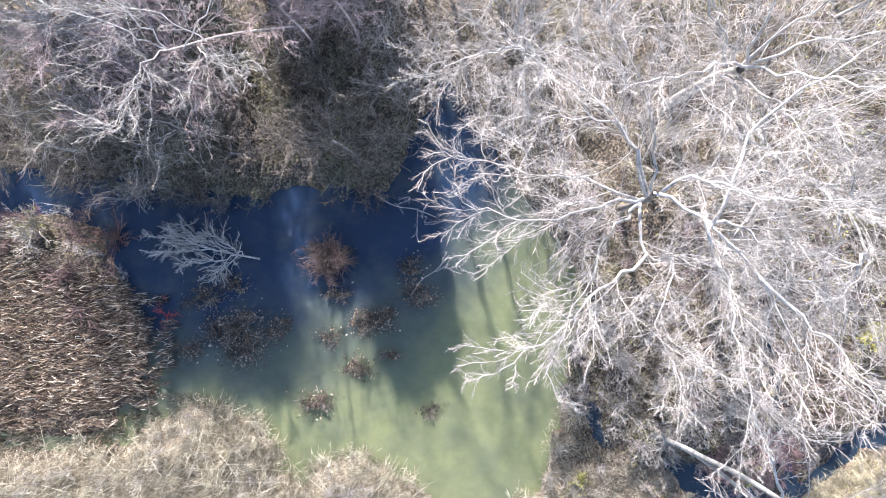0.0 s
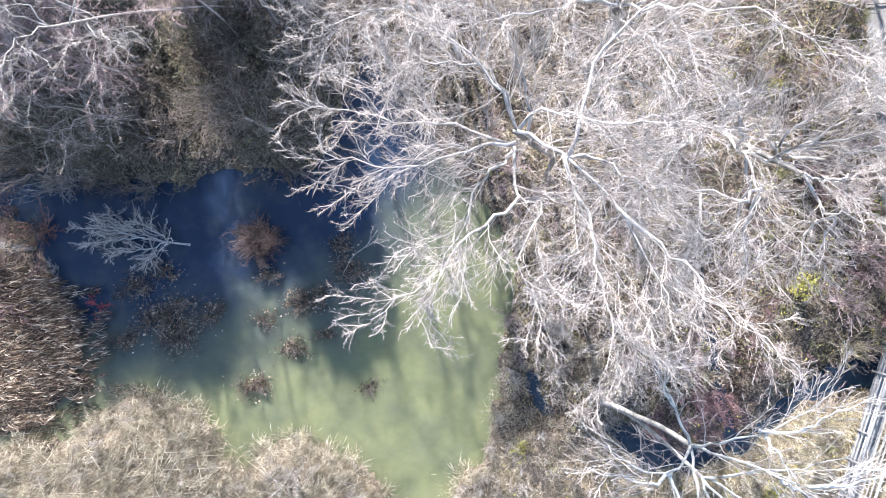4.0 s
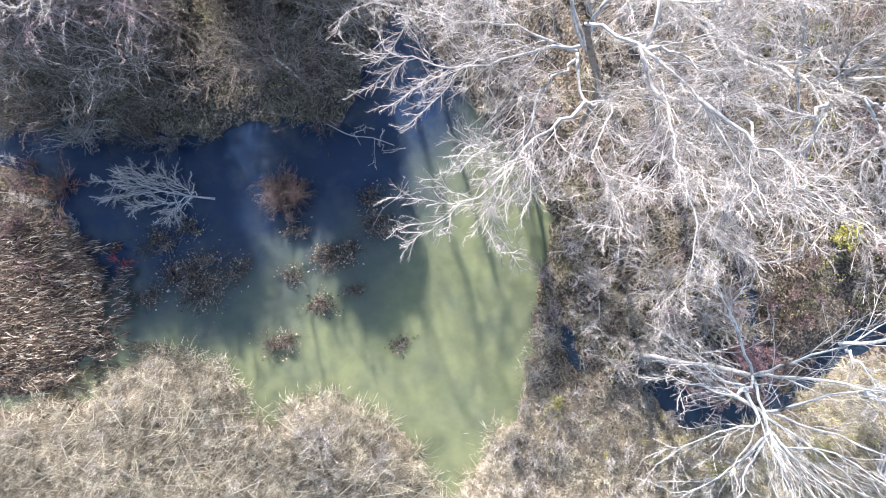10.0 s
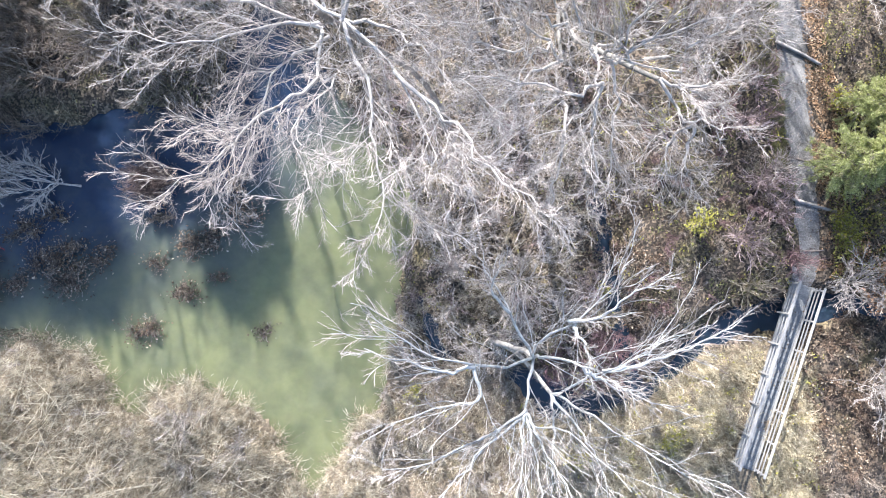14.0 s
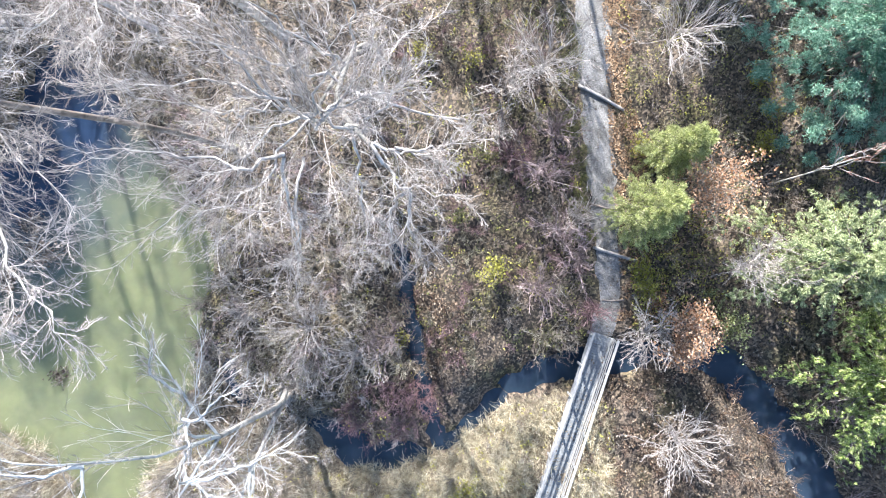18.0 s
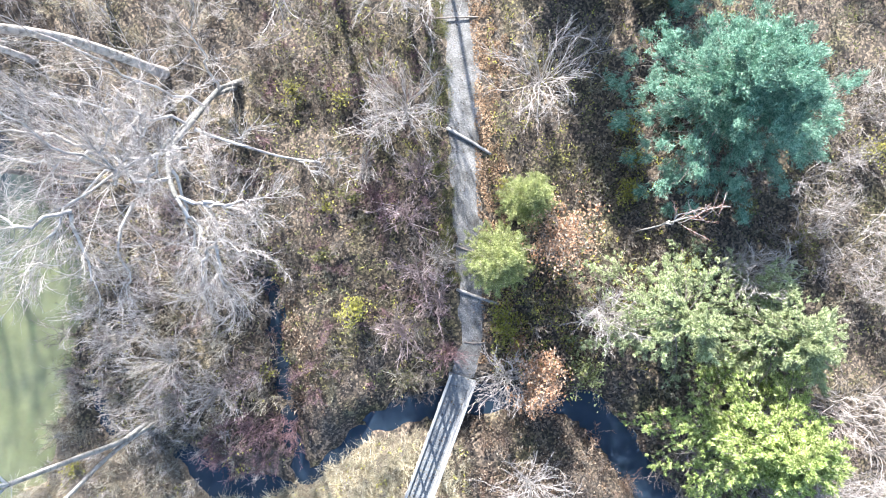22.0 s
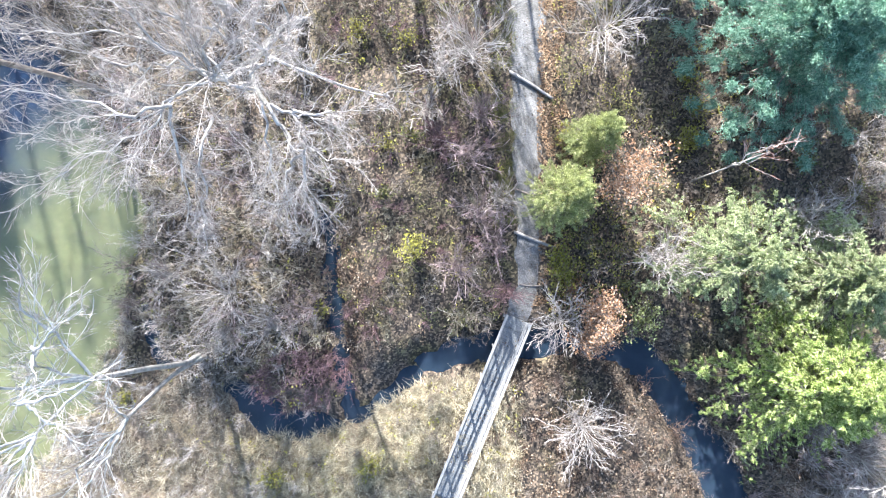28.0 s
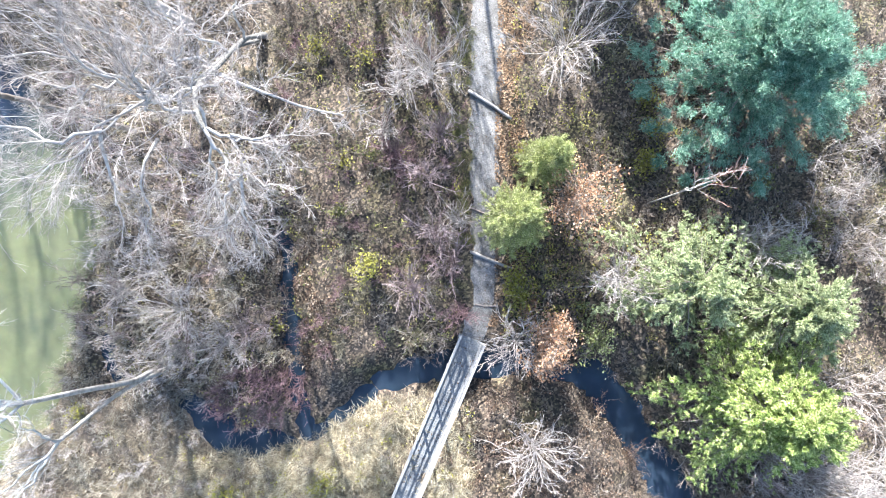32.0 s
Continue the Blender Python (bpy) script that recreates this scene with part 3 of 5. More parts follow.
# ---- large bare trees ----
G = np.random.default_rng(21)
bare_tree("bare_tree", "tall leafless tree with pale limbs leaning over the pond", [(9.7, 3.0, 0.3), (8.8, 2.7, 9), (6.9, 2.2, 16.5), (6.0, 2.0, 20.0)], 0.155, [
    [(6.0, 2.0, 20.0), (7.4, 1.1, 20.4), (8.8, -0.6, 20.8), (9.8, -2.6, 21.3), (9.6, -3.9, 22.4)],
    [(6.0, 2.0, 20.0), (6.8, 2.3, 21.2), (8.2, 1.8, 21.8), (9.8, 1.6, 22.2), (11.8, 1.2, 22.4)],
    [(6.2, 1.9, 17.6), (6.2, 0.1, 18.5), (6.8, -0.3, 19.2), (5.9, -1.7, 20.6), (6.4, -3.8, 21.2)],
    [(6.2, 0.1, 18.5), (4.4, -1.2, 18.9), (3.2, -2.4, 19.2), (1.2, -3.6, 19.6)],
    [(6.3, 1.9, 17.0), (5.0, 0.8, 18.0), (4.2, -1.0, 18.6), (2.6, -4.0, 19.2)],
    [(6.2, 2.0, 18.0), (4.4, 1.6, 18.8), (2.2, 1.2, 19.2), (-0.2, 1.8, 19.6)],
    [(6.2, 2.0, 17.5), (4.0, 2.6, 18.4), (1.8, 2.9, 18.9), (-0.3, 3.4, 19.4)],
    [(6.9, 2.2, 16.5), (6.6, 4.2, 18.0), (5.6, 6.4, 19.0), (4.6, 8.2, 19.6)],
    [(7.4, 1.1, 20.4), (8.6, 0.9, 20.0), (10.2, -0.4, 20.0), (11.8, -2.0, 20.4)],
    [(7.4, 0.9, 20.8), (8.4, 3.6, 21.6), (10.2, 5.2, 22.4), (12.5, 6.2, 23.0)],
    [(6.4, 2.1, 18.0), (5.4, 4.0, 19.0), (3.6, 5.6, 19.6), (1.8, 6.6, 20.0)],
    [(6.6, 2.2, 17.0), (5.6, 4.2, 18.2), (3.8, 4.6, 19.0), (1.4, 4.4, 19.4)],
    [(8.8, -0.6, 20.8), (10.2, -2.2, 21.4), (11.4, -3.8, 22.0), (12.8, -5.0, 22.4)],
    [(7.4, 1.1, 20.4), (8.0, -1.4, 20.6), (8.3, -3.6, 21.2), (8.0, -5.4, 21.6)],
], BARK_PALE, TWIG_PALE, 11, foot=BARK_DARK, per=(17, 9, 15), r_limb=0.48, crook=0.07, spread=0.95, jitter=0.24, least=0.005)

bare_tree("bare_tree", "two-stemmed leafless tree with bluish lichened limbs on the pond bank", [(11.6, -10.9, 0.4), (12.3, -10.65, 3.5), (12.72, -10.55, 6.0), (12.9, -10.1, 10.0), (12.84, -9.78, 14.0)], 0.165, [
    [(12.84, -9.78, 14.0), (11.9, -9.7, 16.0), (10.47, -9.12, 18.8), (9.49, -8.7, 19.8), (8.56, -8.02, 20.5), (8.07, -7.47, 21.0)],
    [(10.58, -9.24, 18.6), (9.63, -9.18, 19.6), (8.67, -8.74, 20.0), (7.43, -8.32, 20.5)],
    [(10.54, -9.32, 18.6), (10.71, -10.02, 19.0), (10.26, -10.21, 19.2), (8.9, -10.33, 19.5), (7.24, -10.96, 20.0)],
    [(12.84, -9.78, 14.0), (12.71, -8.95, 16.6), (13.57, -8.06, 18.5), (14.39, -7.25, 19.5), (14.81, -6.35, 20.5)],
    [(13.55, -8.0, 18.5), (14.39, -7.79, 19.4), (15.23, -7.11, 20.0), (16.2, -6.6, 20.4)],
    [(13.72, -8.06, 18.5), (13.89, -8.77, 19.2), (13.87, -9.5, 19.6)],
    [(12.84, -9.78, 14.0), (12.96, -9.38, 16.5), (13.57, -9.15, 18.8), (14.15, -9.23, 20.2), (15.1, -8.87, 20.6), (15.93, -7.86, 21.0)],
    [(14.2, -9.3, 20.0), (15.24, -9.03, 20.6), (16.5, -8.49, 21.0), (17.6, -7.9, 21.3)],
    [(13.8, -9.3, 19.2), (14.3, -9.7, 19.4), (15.03, -10.09, 19.6), (16.1, -10.4, 20.0)],
    [(12.84, -9.78, 14.0), (11.98, -7.93, 15.0), (11.3, -6.6, 15.3), (10.87, -5.59, 15.5)],
    [(11.98, -7.93, 15.0), (11.4, -7.2, 15.8), (11.5, -6.5, 16.2), (11.9, -6.0, 16.6)],
    [(12.84, -9.78, 14.0), (12.5, -10.5, 15.2), (12.25, -11.2, 16.3), (12.41, -11.6, 16.8), (13.31, -11.45, 18.0), (13.93, -11.86, 19.0), (14.83, -12.8, 20.0)],
    [(12.25, -11.2, 16.3), (12.25, -11.64, 16.8), (12.37, -12.27, 18.0), (12.3, -12.88, 19.3), (12.26, -13.75, 20.0)],
    [(12.25, -11.2, 16.3), (11.74, -11.57, 16.8), (10.59, -12.02, 18.0), (9.62, -12.6, 19.3), (8.77, -13.13, 20.0)],
    [(12.25, -11.2, 16.3), (11.65, -11.43, 16.8), (10.24, -11.73, 18.0), (8.8, -12.02, 19.0), (7.65, -11.89, 19.6)],
    [(12.25, -11.3, 16.4), (12.03, -11.71, 17.0), (11.88, -12.54, 18.2), (11.44, -13.24, 20.0)],
    [(12.3, -11.3, 16.4), (12.52, -11.78, 17.2), (12.91, -12.56, 18.8), (13.36, -13.31, 20.0)],
    [(13.6, -11.45, 12.9), (14.1, -11.5, 14.2), (14.56, -11.57, 16.5), (15.04, -11.68, 18.4), (15.93, -12.12, 19.5), (16.83, -12.64, 20.0)],
    [(13.6, -11.45, 12.9), (14.47, -10.41, 15.5), (15.34, -9.62, 17.5), (16.13, -8.73, 19.0)],
    [(13.6, -11.45, 12.9), (14.08, -12.13, 15.0), (14.38, -12.66, 17.0), (14.48, -13.42, 18.5)],
    [(13.6, -11.45, 12.9), (13.5, -12.2, 14.0), (13.2, -13.0, 15.4), (12.9, -13.9, 17.0)],
], BARK_LICHEN, TWIG_PALE, 12, foot=BARK_MID, stems=([(11.9, -11.0, 0.4), (12.5, -10.75, 4.0), (13.0, -10.85, 8.0), (13.6, -11.45, 12.9)],), per=(12, 7, 6), share=(0.42, 0.45, 0.42), fuzz=1, r_limb=0.44, crook=0.04, jitter=0.13, spread=0.62, least=0.0052)

bare_tree("bare_tree", "broad leafless tree with thick crooked white limbs", [(17.2, 8.7, 0.8), (16.75, 7.7, 3.0), (16.5, 5.1, 6.2), (16.9, 3.4, 9.2), (17.9, 1.8, 11.4), (18.7, 0.9, 12.5)], 0.16, [
    [(18.7, 0.9, 12.5), (19.3, -0.2, 12.2), (19.6, -0.7, 12.3), (20.2, -0.9, 12.2), (21.1, -1.15, 12.3), (21.9, -1.2, 12.5)],
    [(18.7, 0.9, 12.5), (19.5, 0.76, 12.2), (20.47, 0.57, 11.7), (21.1, 0.2, 11.3), (21.7, 0.0, 11.2)],
    [(19.6, 0.75, 12.2), (20.5, 0.7, 11.9), (21.61, 0.83, 11.6), (22.6, 1.1, 11.7)],
    [(20.15, -0.9, 12.2), (19.3, -1.5, 11.5), (19.1, -2.6, 11.0), (18.98, -3.9, 10.5)],
    [(20.1, -1.0, 12.2), (19.99, -2.19, 11.3), (20.2, -3.0, 10.9), (20.6, -3.9, 10.5)],
    [(17.9, 1.8, 11.4), (17.4, 1.7, 13.2), (16.5, 2.6, 13.4), (15.4, 3.6, 13.8), (14.0, 4.4, 14.4)],
    [(16.9, 3.4, 9.2), (16.4, 2.0, 12.0), (15.9, 0.3, 14.8), (15.16, -0.69, 15.2), (14.08, -1.42, 15.6), (12.62, -2.21, 15.8)],
    [(15.9, 0.3, 14.8), (14.8, -0.26, 15.5), (13.36, 0.05, 15.8), (11.7, 0.28, 16.0), (9.7, 0.2, 16.4)],
    [(15.9, 0.2, 14.8), (15.69, -1.04, 13.8), (15.66, -2.06, 13.4), (15.9, -2.9, 13.0), (15.7, -3.9, 12.6)],
    [(15.3, 1.0, 9.4), (15.17, -0.8, 10.3), (14.85, -2.39, 9.0), (14.7, -3.4, 8.6), (14.68, -4.6, 8.2)],
    [(17.4, 2.4, 10.2), (17.7, 0.6, 9.4), (17.7, -1.0, 8.2), (17.64, -2.2, 7.4), (17.8, -3.4, 7.0)],
    [(15.6, 3.2, 8.2), (14.8, 3.0, 10.6), (14.16, 2.76, 12.0), (13.47, 2.07, 12.2), (12.8, 1.0, 12.6), (12.0, -0.6, 13.0)],
    [(13.6, 2.3, 12.2), (13.1, 2.4, 12.4), (11.26, 2.93, 12.8), (9.4, 3.2, 13.2)],
    [(15.6, 3.2, 8.2), (14.0, 2.2, 9.2), (12.4, 0.8, 10.2), (10.6, -1.2, 11.2), (9.0, -2.6, 11.8)],
    [(16.5, 5.1, 6.2), (14.0, 5.4, 9.4), (11.8, 5.6, 11.6), (9.4, 5.2, 13.0)],
    [(14.8, 3.0, 10.6), (13.0, 3.6, 12.6), (11.2, 3.4, 13.6), (8.6, 3.0, 14.6)],
    [(16.6, 6.4, 4.6), (15.0, 6.8, 8.4), (13.0, 7.8, 11.0), (11.0, 8.6, 13.0)],
    [(16.75, 7.7, 3.0), (17.2, 8.4, 5.8), (17.6, 8.9, 8.2), (18.4, 9.8, 10.0)],
    [(17.0, 3.4, 9.2), (18.0, 3.7, 9.4), (18.6, 3.75, 9.9), (19.2, 4.4, 10.6)],
    [(16.4, 2.0, 12.0), (15.6, 2.4, 14.0), (14.6, 3.4, 16.0), (13.0, 4.4, 17.2)],
    [(16.4, 2.0, 12.0), (17.0, 1.5, 14.0), (18.5, 2.4, 15.6), (19.6, 3.0, 16.6), (20.8, 3.6, 17.2)],
    [(17.0, 1.5, 14.0), (17.9, 1.8, 14.9), (19.4, 1.9, 16.2), (21.0, 1.9, 17.0)],
    [(16.4, 2.0, 12.0), (16.9, 2.0, 14.2), (17.8, 3.0, 16.0), (18.6, 4.0, 17.2)],
    [(17.9, 1.6, 13.0), (18.9, 1.2, 15.0), (19.8, 1.6, 16.4), (20.6, 2.2, 17.0)],
], BARK_PALE, TWIG_PALE, 13, stems=([(16.9, 8.4, 0.8), (16.4, 7.2, 3.2), (15.9, 4.9, 6.0), (15.6, 3.2, 8.2)],), per=(14, 8, 13), r_limb=0.58, crook=0.10, jitter=0.24, spread=0.85, least=0.0055, foot=BARK_DULL)

bare_tree("bare_tree", "tall leafless tree with arching pale branches", [(12.6, 9.4, 0.6), (12.0, 8.6, 9.0), (10.4, 7.0, 16.0)], 0.28,
          radial((12.0, 8.6, 9.0), (10.2, 6.8, 17.0), 9, 6.5, 5.0, G), BARK_PALE, TWIG_PALE, 14, per=(16, 9, 14), r_limb=0.28, spread=0.95, jitter=0.24, least=0.0055)
bare_tree("bare_tree", "leafless tree leaning out over the pond inlet", [(4.8, 10.4, 0.4), (4.2, 10.2, 6.0), (3.0, 9.8, 11.0)], 0.2,
          radial((4.2, 10.2, 6.0), (2.4, 9.2, 12.0), 9, 4.6, 3.2, G), BARK_PALE, TWIG_PALE, 15, per=(14, 8, 12), r_limb=0.35, spread=0.95, jitter=0.24, least=0.0055)
bare_tree("birch_tree", "white-barked birch leaning over the dark thicket", [(-9.2, 14.6, 0.5), (-9.6, 13.0, 4.6), (-11.4, 10.8, 9.6), (-12.2, 8.6, 14.0)], 0.065, [
    [(-12.2, 8.6, 14.0), (-12.4, 7.6, 15.6), (-12.2, 6.0, 17.0), (-12.8, 4.6, 17.6)],
    [(-12.2, 8.6, 14.0), (-13.4, 8.9, 15.5), (-15.2, 9.4, 16.6), (-17.4, 10.0, 17.2)],
    [(-12.2, 8.6, 14.0), (-13.2, 9.8, 15.5), (-15.0, 11.2, 16.6), (-17.0, 12.6, 17.0)],
    [(-11.6, 9.8, 11.5), (-13.2, 10.6, 13.0), (-15.8, 11.0, 14.0), (-18.6, 11.4, 14.6)],
    [(-12.0, 9.0, 13.0), (-10.4, 9.6, 15.0), (-8.6, 10.8, 16.0), (-7.2, 11.4, 16.5)],
    [(-11.8, 9.4, 12.0), (-10.2, 8.2, 13.6), (-8.8, 7.4, 14.6)],
], BARK_PALE, TWIG_PALE, 16, per=(14, 8, 12), r_limb=0.5, spread=0.9, least=0.005)
for q, (x, y, h, reach, label) in enumerate([(-22.0, 13.0, 8.0, 4.5, "leafless grey tree above the dark thicket"), (22.5, 14.5, 13.0, 5.5, "leafless pale tree beside the path clearing"), (2.0, 16.5, 13.0, 6.0, "tall leafless tree behind the pond inlet"),
                                           (9.0, 15.0, 15.0, 6.5, "tall leafless grey tree in the wood")]):
    bare_tree("bare_tree", label, [(x, y, 0.5), (x + 0.3, y - 0.3, h * 0.5), (x - 0.2, y - 0.6, h)], 0.13, radial((x + 0.3, y - 0.3, h * 0.5), (x - 0.2, y - 0.6, h), 8, reach, 4.0, G), BARK_PALE, TWIG_PALE, 30 + q, per=(12, 7, 12), r_limb=0.35)

for q, (x, y, h, reach, label) in enumerate([(-23.5, 6.6, 6.0, 2.8, "tall brown leafless alder in the shaded thicket"), (-20.6, 7.6, 6.6, 2.6, "tall grey leafless alder with curved branches"), (-18.0, 6.2, 5.4, 2.6, "tall brown leafless alder in the shaded thicket"), (-15.4, 7.4, 5.5, 2.6, "tall grey leafless alder with curved branches"),
                                           (-13.4, 6.4, 3.4, 2.2, "low brown leafless alder at the water edge"), (-9.8, 7.2, 3.4, 2.0, "low brown leafless alder at the water edge"), (-6.9, 6.6, 6.0, 1.9, "tall grey-brown leafless alder in the thicket")]):
    bare_tree("alder_tree", label, [(x, y, 0.4), (x + 0.1, y - 0.2, h * 0.5), (x - 0.1, y - 0.3, h)], 0.1, radial((x, y, h * 0.25), (x - 0.1, y - 0.3, h), 11, reach, h * 0.55, G, 0.4), BARK_GREY if "curved" in label else BARK_DARK, TWIG_BROWN if "curved" in label else TWIG_DARK, 130 + q, per=(9, 6, 6), share=(0.5, 0.45, 0.42), r_limb=0.4, jitter=0.25, lift=0.03)

for q, (x, y, h, reach) in enumerate([(-19.8, 12.6, 9.0, 3.4), (-16.6, 13.2, 8.6, 3.0), (-9.0, 12.8, 9.2, 3.0), (-6.4, 13.4, 9.0, 2.8), (-18.4, 9.8, 7.0, 3.2), (-14.8, 10.0, 7.2, 3.0)]):
    bare_tree("bare_tree", "pinkish-grey fine-twigged tree above the thicket", [(x, y, 0.5), (x + 0.2, y - 0.2, h * 0.5), (x, y - 0.5, h)], 0.08, radial((x + 0.2, y - 0.2, h * 0.6), (x, y - 0.5, h), 10, reach, 3.4, G), TWIG_PINK, TWIG_PINK, 170 + q, per=(10, 6, 8), r_limb=0.35, spread=0.9, jitter=0.2, least=0.005)
# none of these is in view; added to streak pond and brush with shadow
for q, (x, y, h) in enumerate([(-29.0, 25.0, 18.0), (-8.2, 24.0, 19.0), (-5.4, 25.5, 20.0), (-3.0, 23.5, 18.0), (-0.6, 25.0, 20.0), (1.8, 23.5, 18.5), (27.0, 21.5, 16.0), (24.0, 22.5, 18.0), (20.5, 21.5, 17.0)]):
    bare_tree("bare_tree", "tall slim unseen leafless tree added for its shadow", [(x, y, 0.5), (x + 0.5, y + 0.1, h * 0.35), (x - 0.2, y + 0.3, h * 0.7), (x - 0.1, y - 0.2, h)], 0.15, radial((x + 0.2, y + 0.1, h * 0.5), (x - 0.1, y - 0.2, h), 6, 2.2, 4.0, G), BARK_GREY, TWIG_GREY, 150 + q, per=(6, 4, 3), r_limb=0.4)

# fallen and dead wood
snag = bare_tree("fallen_tree", "dead grey tree fallen flat in the pond", [(-12.8, -0.1, 0.12), (-14.5, 0.2, 0.25), (-16.2, 0.6, 0.35)], 0.065, [
    [(-14.2, 0.15, 0.25), (-15.4, -0.2, 0.55), (-16.6, -0.4, 0.7), (-17.6, -0.6, 0.6)],
    [(-14.6, 0.25, 0.25), (-15.8, 1.0, 0.6), (-17.0, 1.5, 0.7), (-18.0, 2.0, 0.6)],
    [(-15.2, 0.4, 0.3), (-16.6, 0.8, 0.8), (-18.0, 1.1, 0.9), (-19.5, 1.3, 0.7)],
    [(-15.6, 0.5, 0.3), (-17.0, 0.4, 0.8), (-18.2, 0.4, 0.9), (-19.4, 0.3, 0.7)],
    [(-14.0, 0.15, 0.2), (-14.7, -0.5, 0.5), (-15.3, -0.8, 0.5), (-16.0, -1.2, 0.4)],
    [(-13.6, 0.05, 0.2), (-14.4, 0.6, 0.5), (-15.4, 1.2, 0.6), (-16.2, 1.7, 0.5)],
], BARK_BONE, TWIG_GREY, 41, per=(18, 8, 6), share=(0.36, 0.5, 0.5), lift=0.0, spread=0.65, r_limb=0.6, least=0.009)
bare_tree("fallen_branch", "thin pale branch lying in the pond", [(-5.6, 4.0, 0.5), (-4.2, 3.2, 0.5), (-2.9, 3.0, 0.35), (-1.6, 2.5, 0.1)], 0.03, [[(-4.2, 3.2, 0.5), (-3.6, 3.5, 0.6), (-3.0, 3.6, 0.5)], [(-2.9, 3.0, 0.35), (-2.4, 2.5, 0.4), (-2.1, 2.0, 0.3)]], BARK_GREY, TWIG_GREY, 46, per=(4, 3, 2))
bare_tree("fallen_branch", "thin pale stick slanting out of the pond", [(-3.2, -2.4, 0.1), (-2.5, -1.4, 0.5), (-1.6, -0.8, 0.8), (-0.8, 0.1, 1.2)], 0.022, [[(-1.6, -0.8, 0.8), (-1.1, -0.7, 1.0), (-0.8, -0.3, 1.1)]], BARK_GREY, TWIG_GREY, 47, per=(4, 3, 2))
bare_tree("fallen_tree", "long pale broken stem leaning in the brush", [(16.6, 5.0, 5.8), (17.6, 4.6, 5.5), (19.2, 4.1, 5.1), (20.63, 3.7, 4.6), (22.6, 3.4, 4.2)], 0.08, [[(18.4, 4.35, 5.3), (19.2, 4.9, 5.6), (20.0, 5.1, 5.6)], [(21.4, 3.55, 4.4), (22.2, 3.0, 4.6), (22.9, 2.8, 4.5)], [(22.2, 3.45, 4.3), (23.0, 3.6, 4.5), (23.8, 3.5, 4.3)]], BARK_PALE, TWIG_PALE, 48, per=(8, 5, 4))
bare_tree("dead_tree", "slim dead tree with reddish twig ends", [(39.5, -0.45, 0.9), (39.8, -0.3, 3.8), (40.4, 0.0, 7.0)], 0.05, [
    [(39.9, -0.2, 5.6), (40.4, 0.2, 7.0), (40.9, 0.5, 8.6)], [(39.9, -0.2, 5.0), (40.7, -0.1, 7.0), (41.4, 0.2, 8.8)], [(40.4, 0.0, 7.0), (40.6, 0.2, 8.6), (40.9, 0.3, 9.8)]],
    BARK_PALE, TWIG_RUSSET, 42, per=(7, 4, 3), share=(0.32, 0.4, 0.4), r_limb=0.6, spread=0.32, jitter=0.08)


# ---- shrubs: stems and twigs, one object each, or joined where nobody could count them ----
def bush_sets(g, h, w, stems=14, kids=5, thick=0.012, lean=0.5, fine=0.007, grand=0, curly=False):
    a = g.uniform(0, 2 * math.pi, stems)
    out = g.uniform(0.15, 1.0, stems) * w
    p = np.zeros((stems, 4, 3))
    for q in range(1, 4):
        s = q / 3
        p[:, q, 0] = np.cos(a) * out * s ** (1 + lean) + g.normal(size=stems) * 0.06 * h
        p[:, q, 1] = np.sin(a) * out * s ** (1 + lean) + g.normal(size=stems) * 0.06 * h
        p[:, q, 2] = h * s * (1 - 0.35 * (out / w) * s) * g.uniform(0.8, 1.1, stems)
    p[:, 0, :2] += g.normal(size=(stems, 2)) * 0.12 * w
    r = np.linspace(thick, thick * 0.45, 4)[None] * g.uniform(0.7, 1.3, (stems, 1))
    b = sprout(p, r, kids + 1, 0.30, 3 if curly or not grand else 2, g, 0.85, 0.15, 0.2, 0.45 if curly else 0.25, 0.55, fine)
    small = [sprout(p, r, kids * 2, 0.14, 2, g, 0.9, 0.1, 0.2, 0.2, 0.4, fine)]
    if grand:
        small.append(sprout(*b, grand, 0.36, 2, g, 1.0, 0.08, 0.1, 0.2, 0.7, fine))
    return ([(p, r)], [b] + small) if grand and not curly else ([(p, r), b], small)


def scatter(box, keep, step, g):
    """Uneven places over a box (x0, x1, y0, y1) where keep(x, y) holds."""
    xs, ys = np.arange(box[0], box[1], step), np.arange(box[2], box[3], step)
    X, Y = np.meshgrid(xs, ys)
    X, Y = X.ravel() + g.uniform(-0.6, 0.6, X.size) * step, Y.ravel() + g.uniform(-0.6, 0.6, Y.size) * step
    ok = keep(X, Y)
    return np.stack([X[ok], Y[ok], height(X[ok], Y[ok])], -1)


def on_land(x, y, slack=0.0):
    water = np.maximum(np.maximum(edge_distance(x, y, POND_EDGE), edge_distance(x, y, CREEK_EDGE)), np.maximum(edge_distance(x, y, DITCH), edge_distance(x, y, DITCH_B)))
    return (water < slack) & (np.abs(x - path_middle(y)) > np.where((y < -8) & (y > -19), 1.0, 1.15))


def patchy(x, y, size, share, seed=0.0):
    """True in irregular patches of about the given size that cover the given share."""
    f = np.array([noise.fractal(Vector((a / size + seed, b / size - seed, 0.3)), 1.0, 2.0, 3) for a, b in zip(np.ravel(x), np.ravel(y))]).reshape(np.shape(x))
    return f > np.quantile(f, 1 - share)


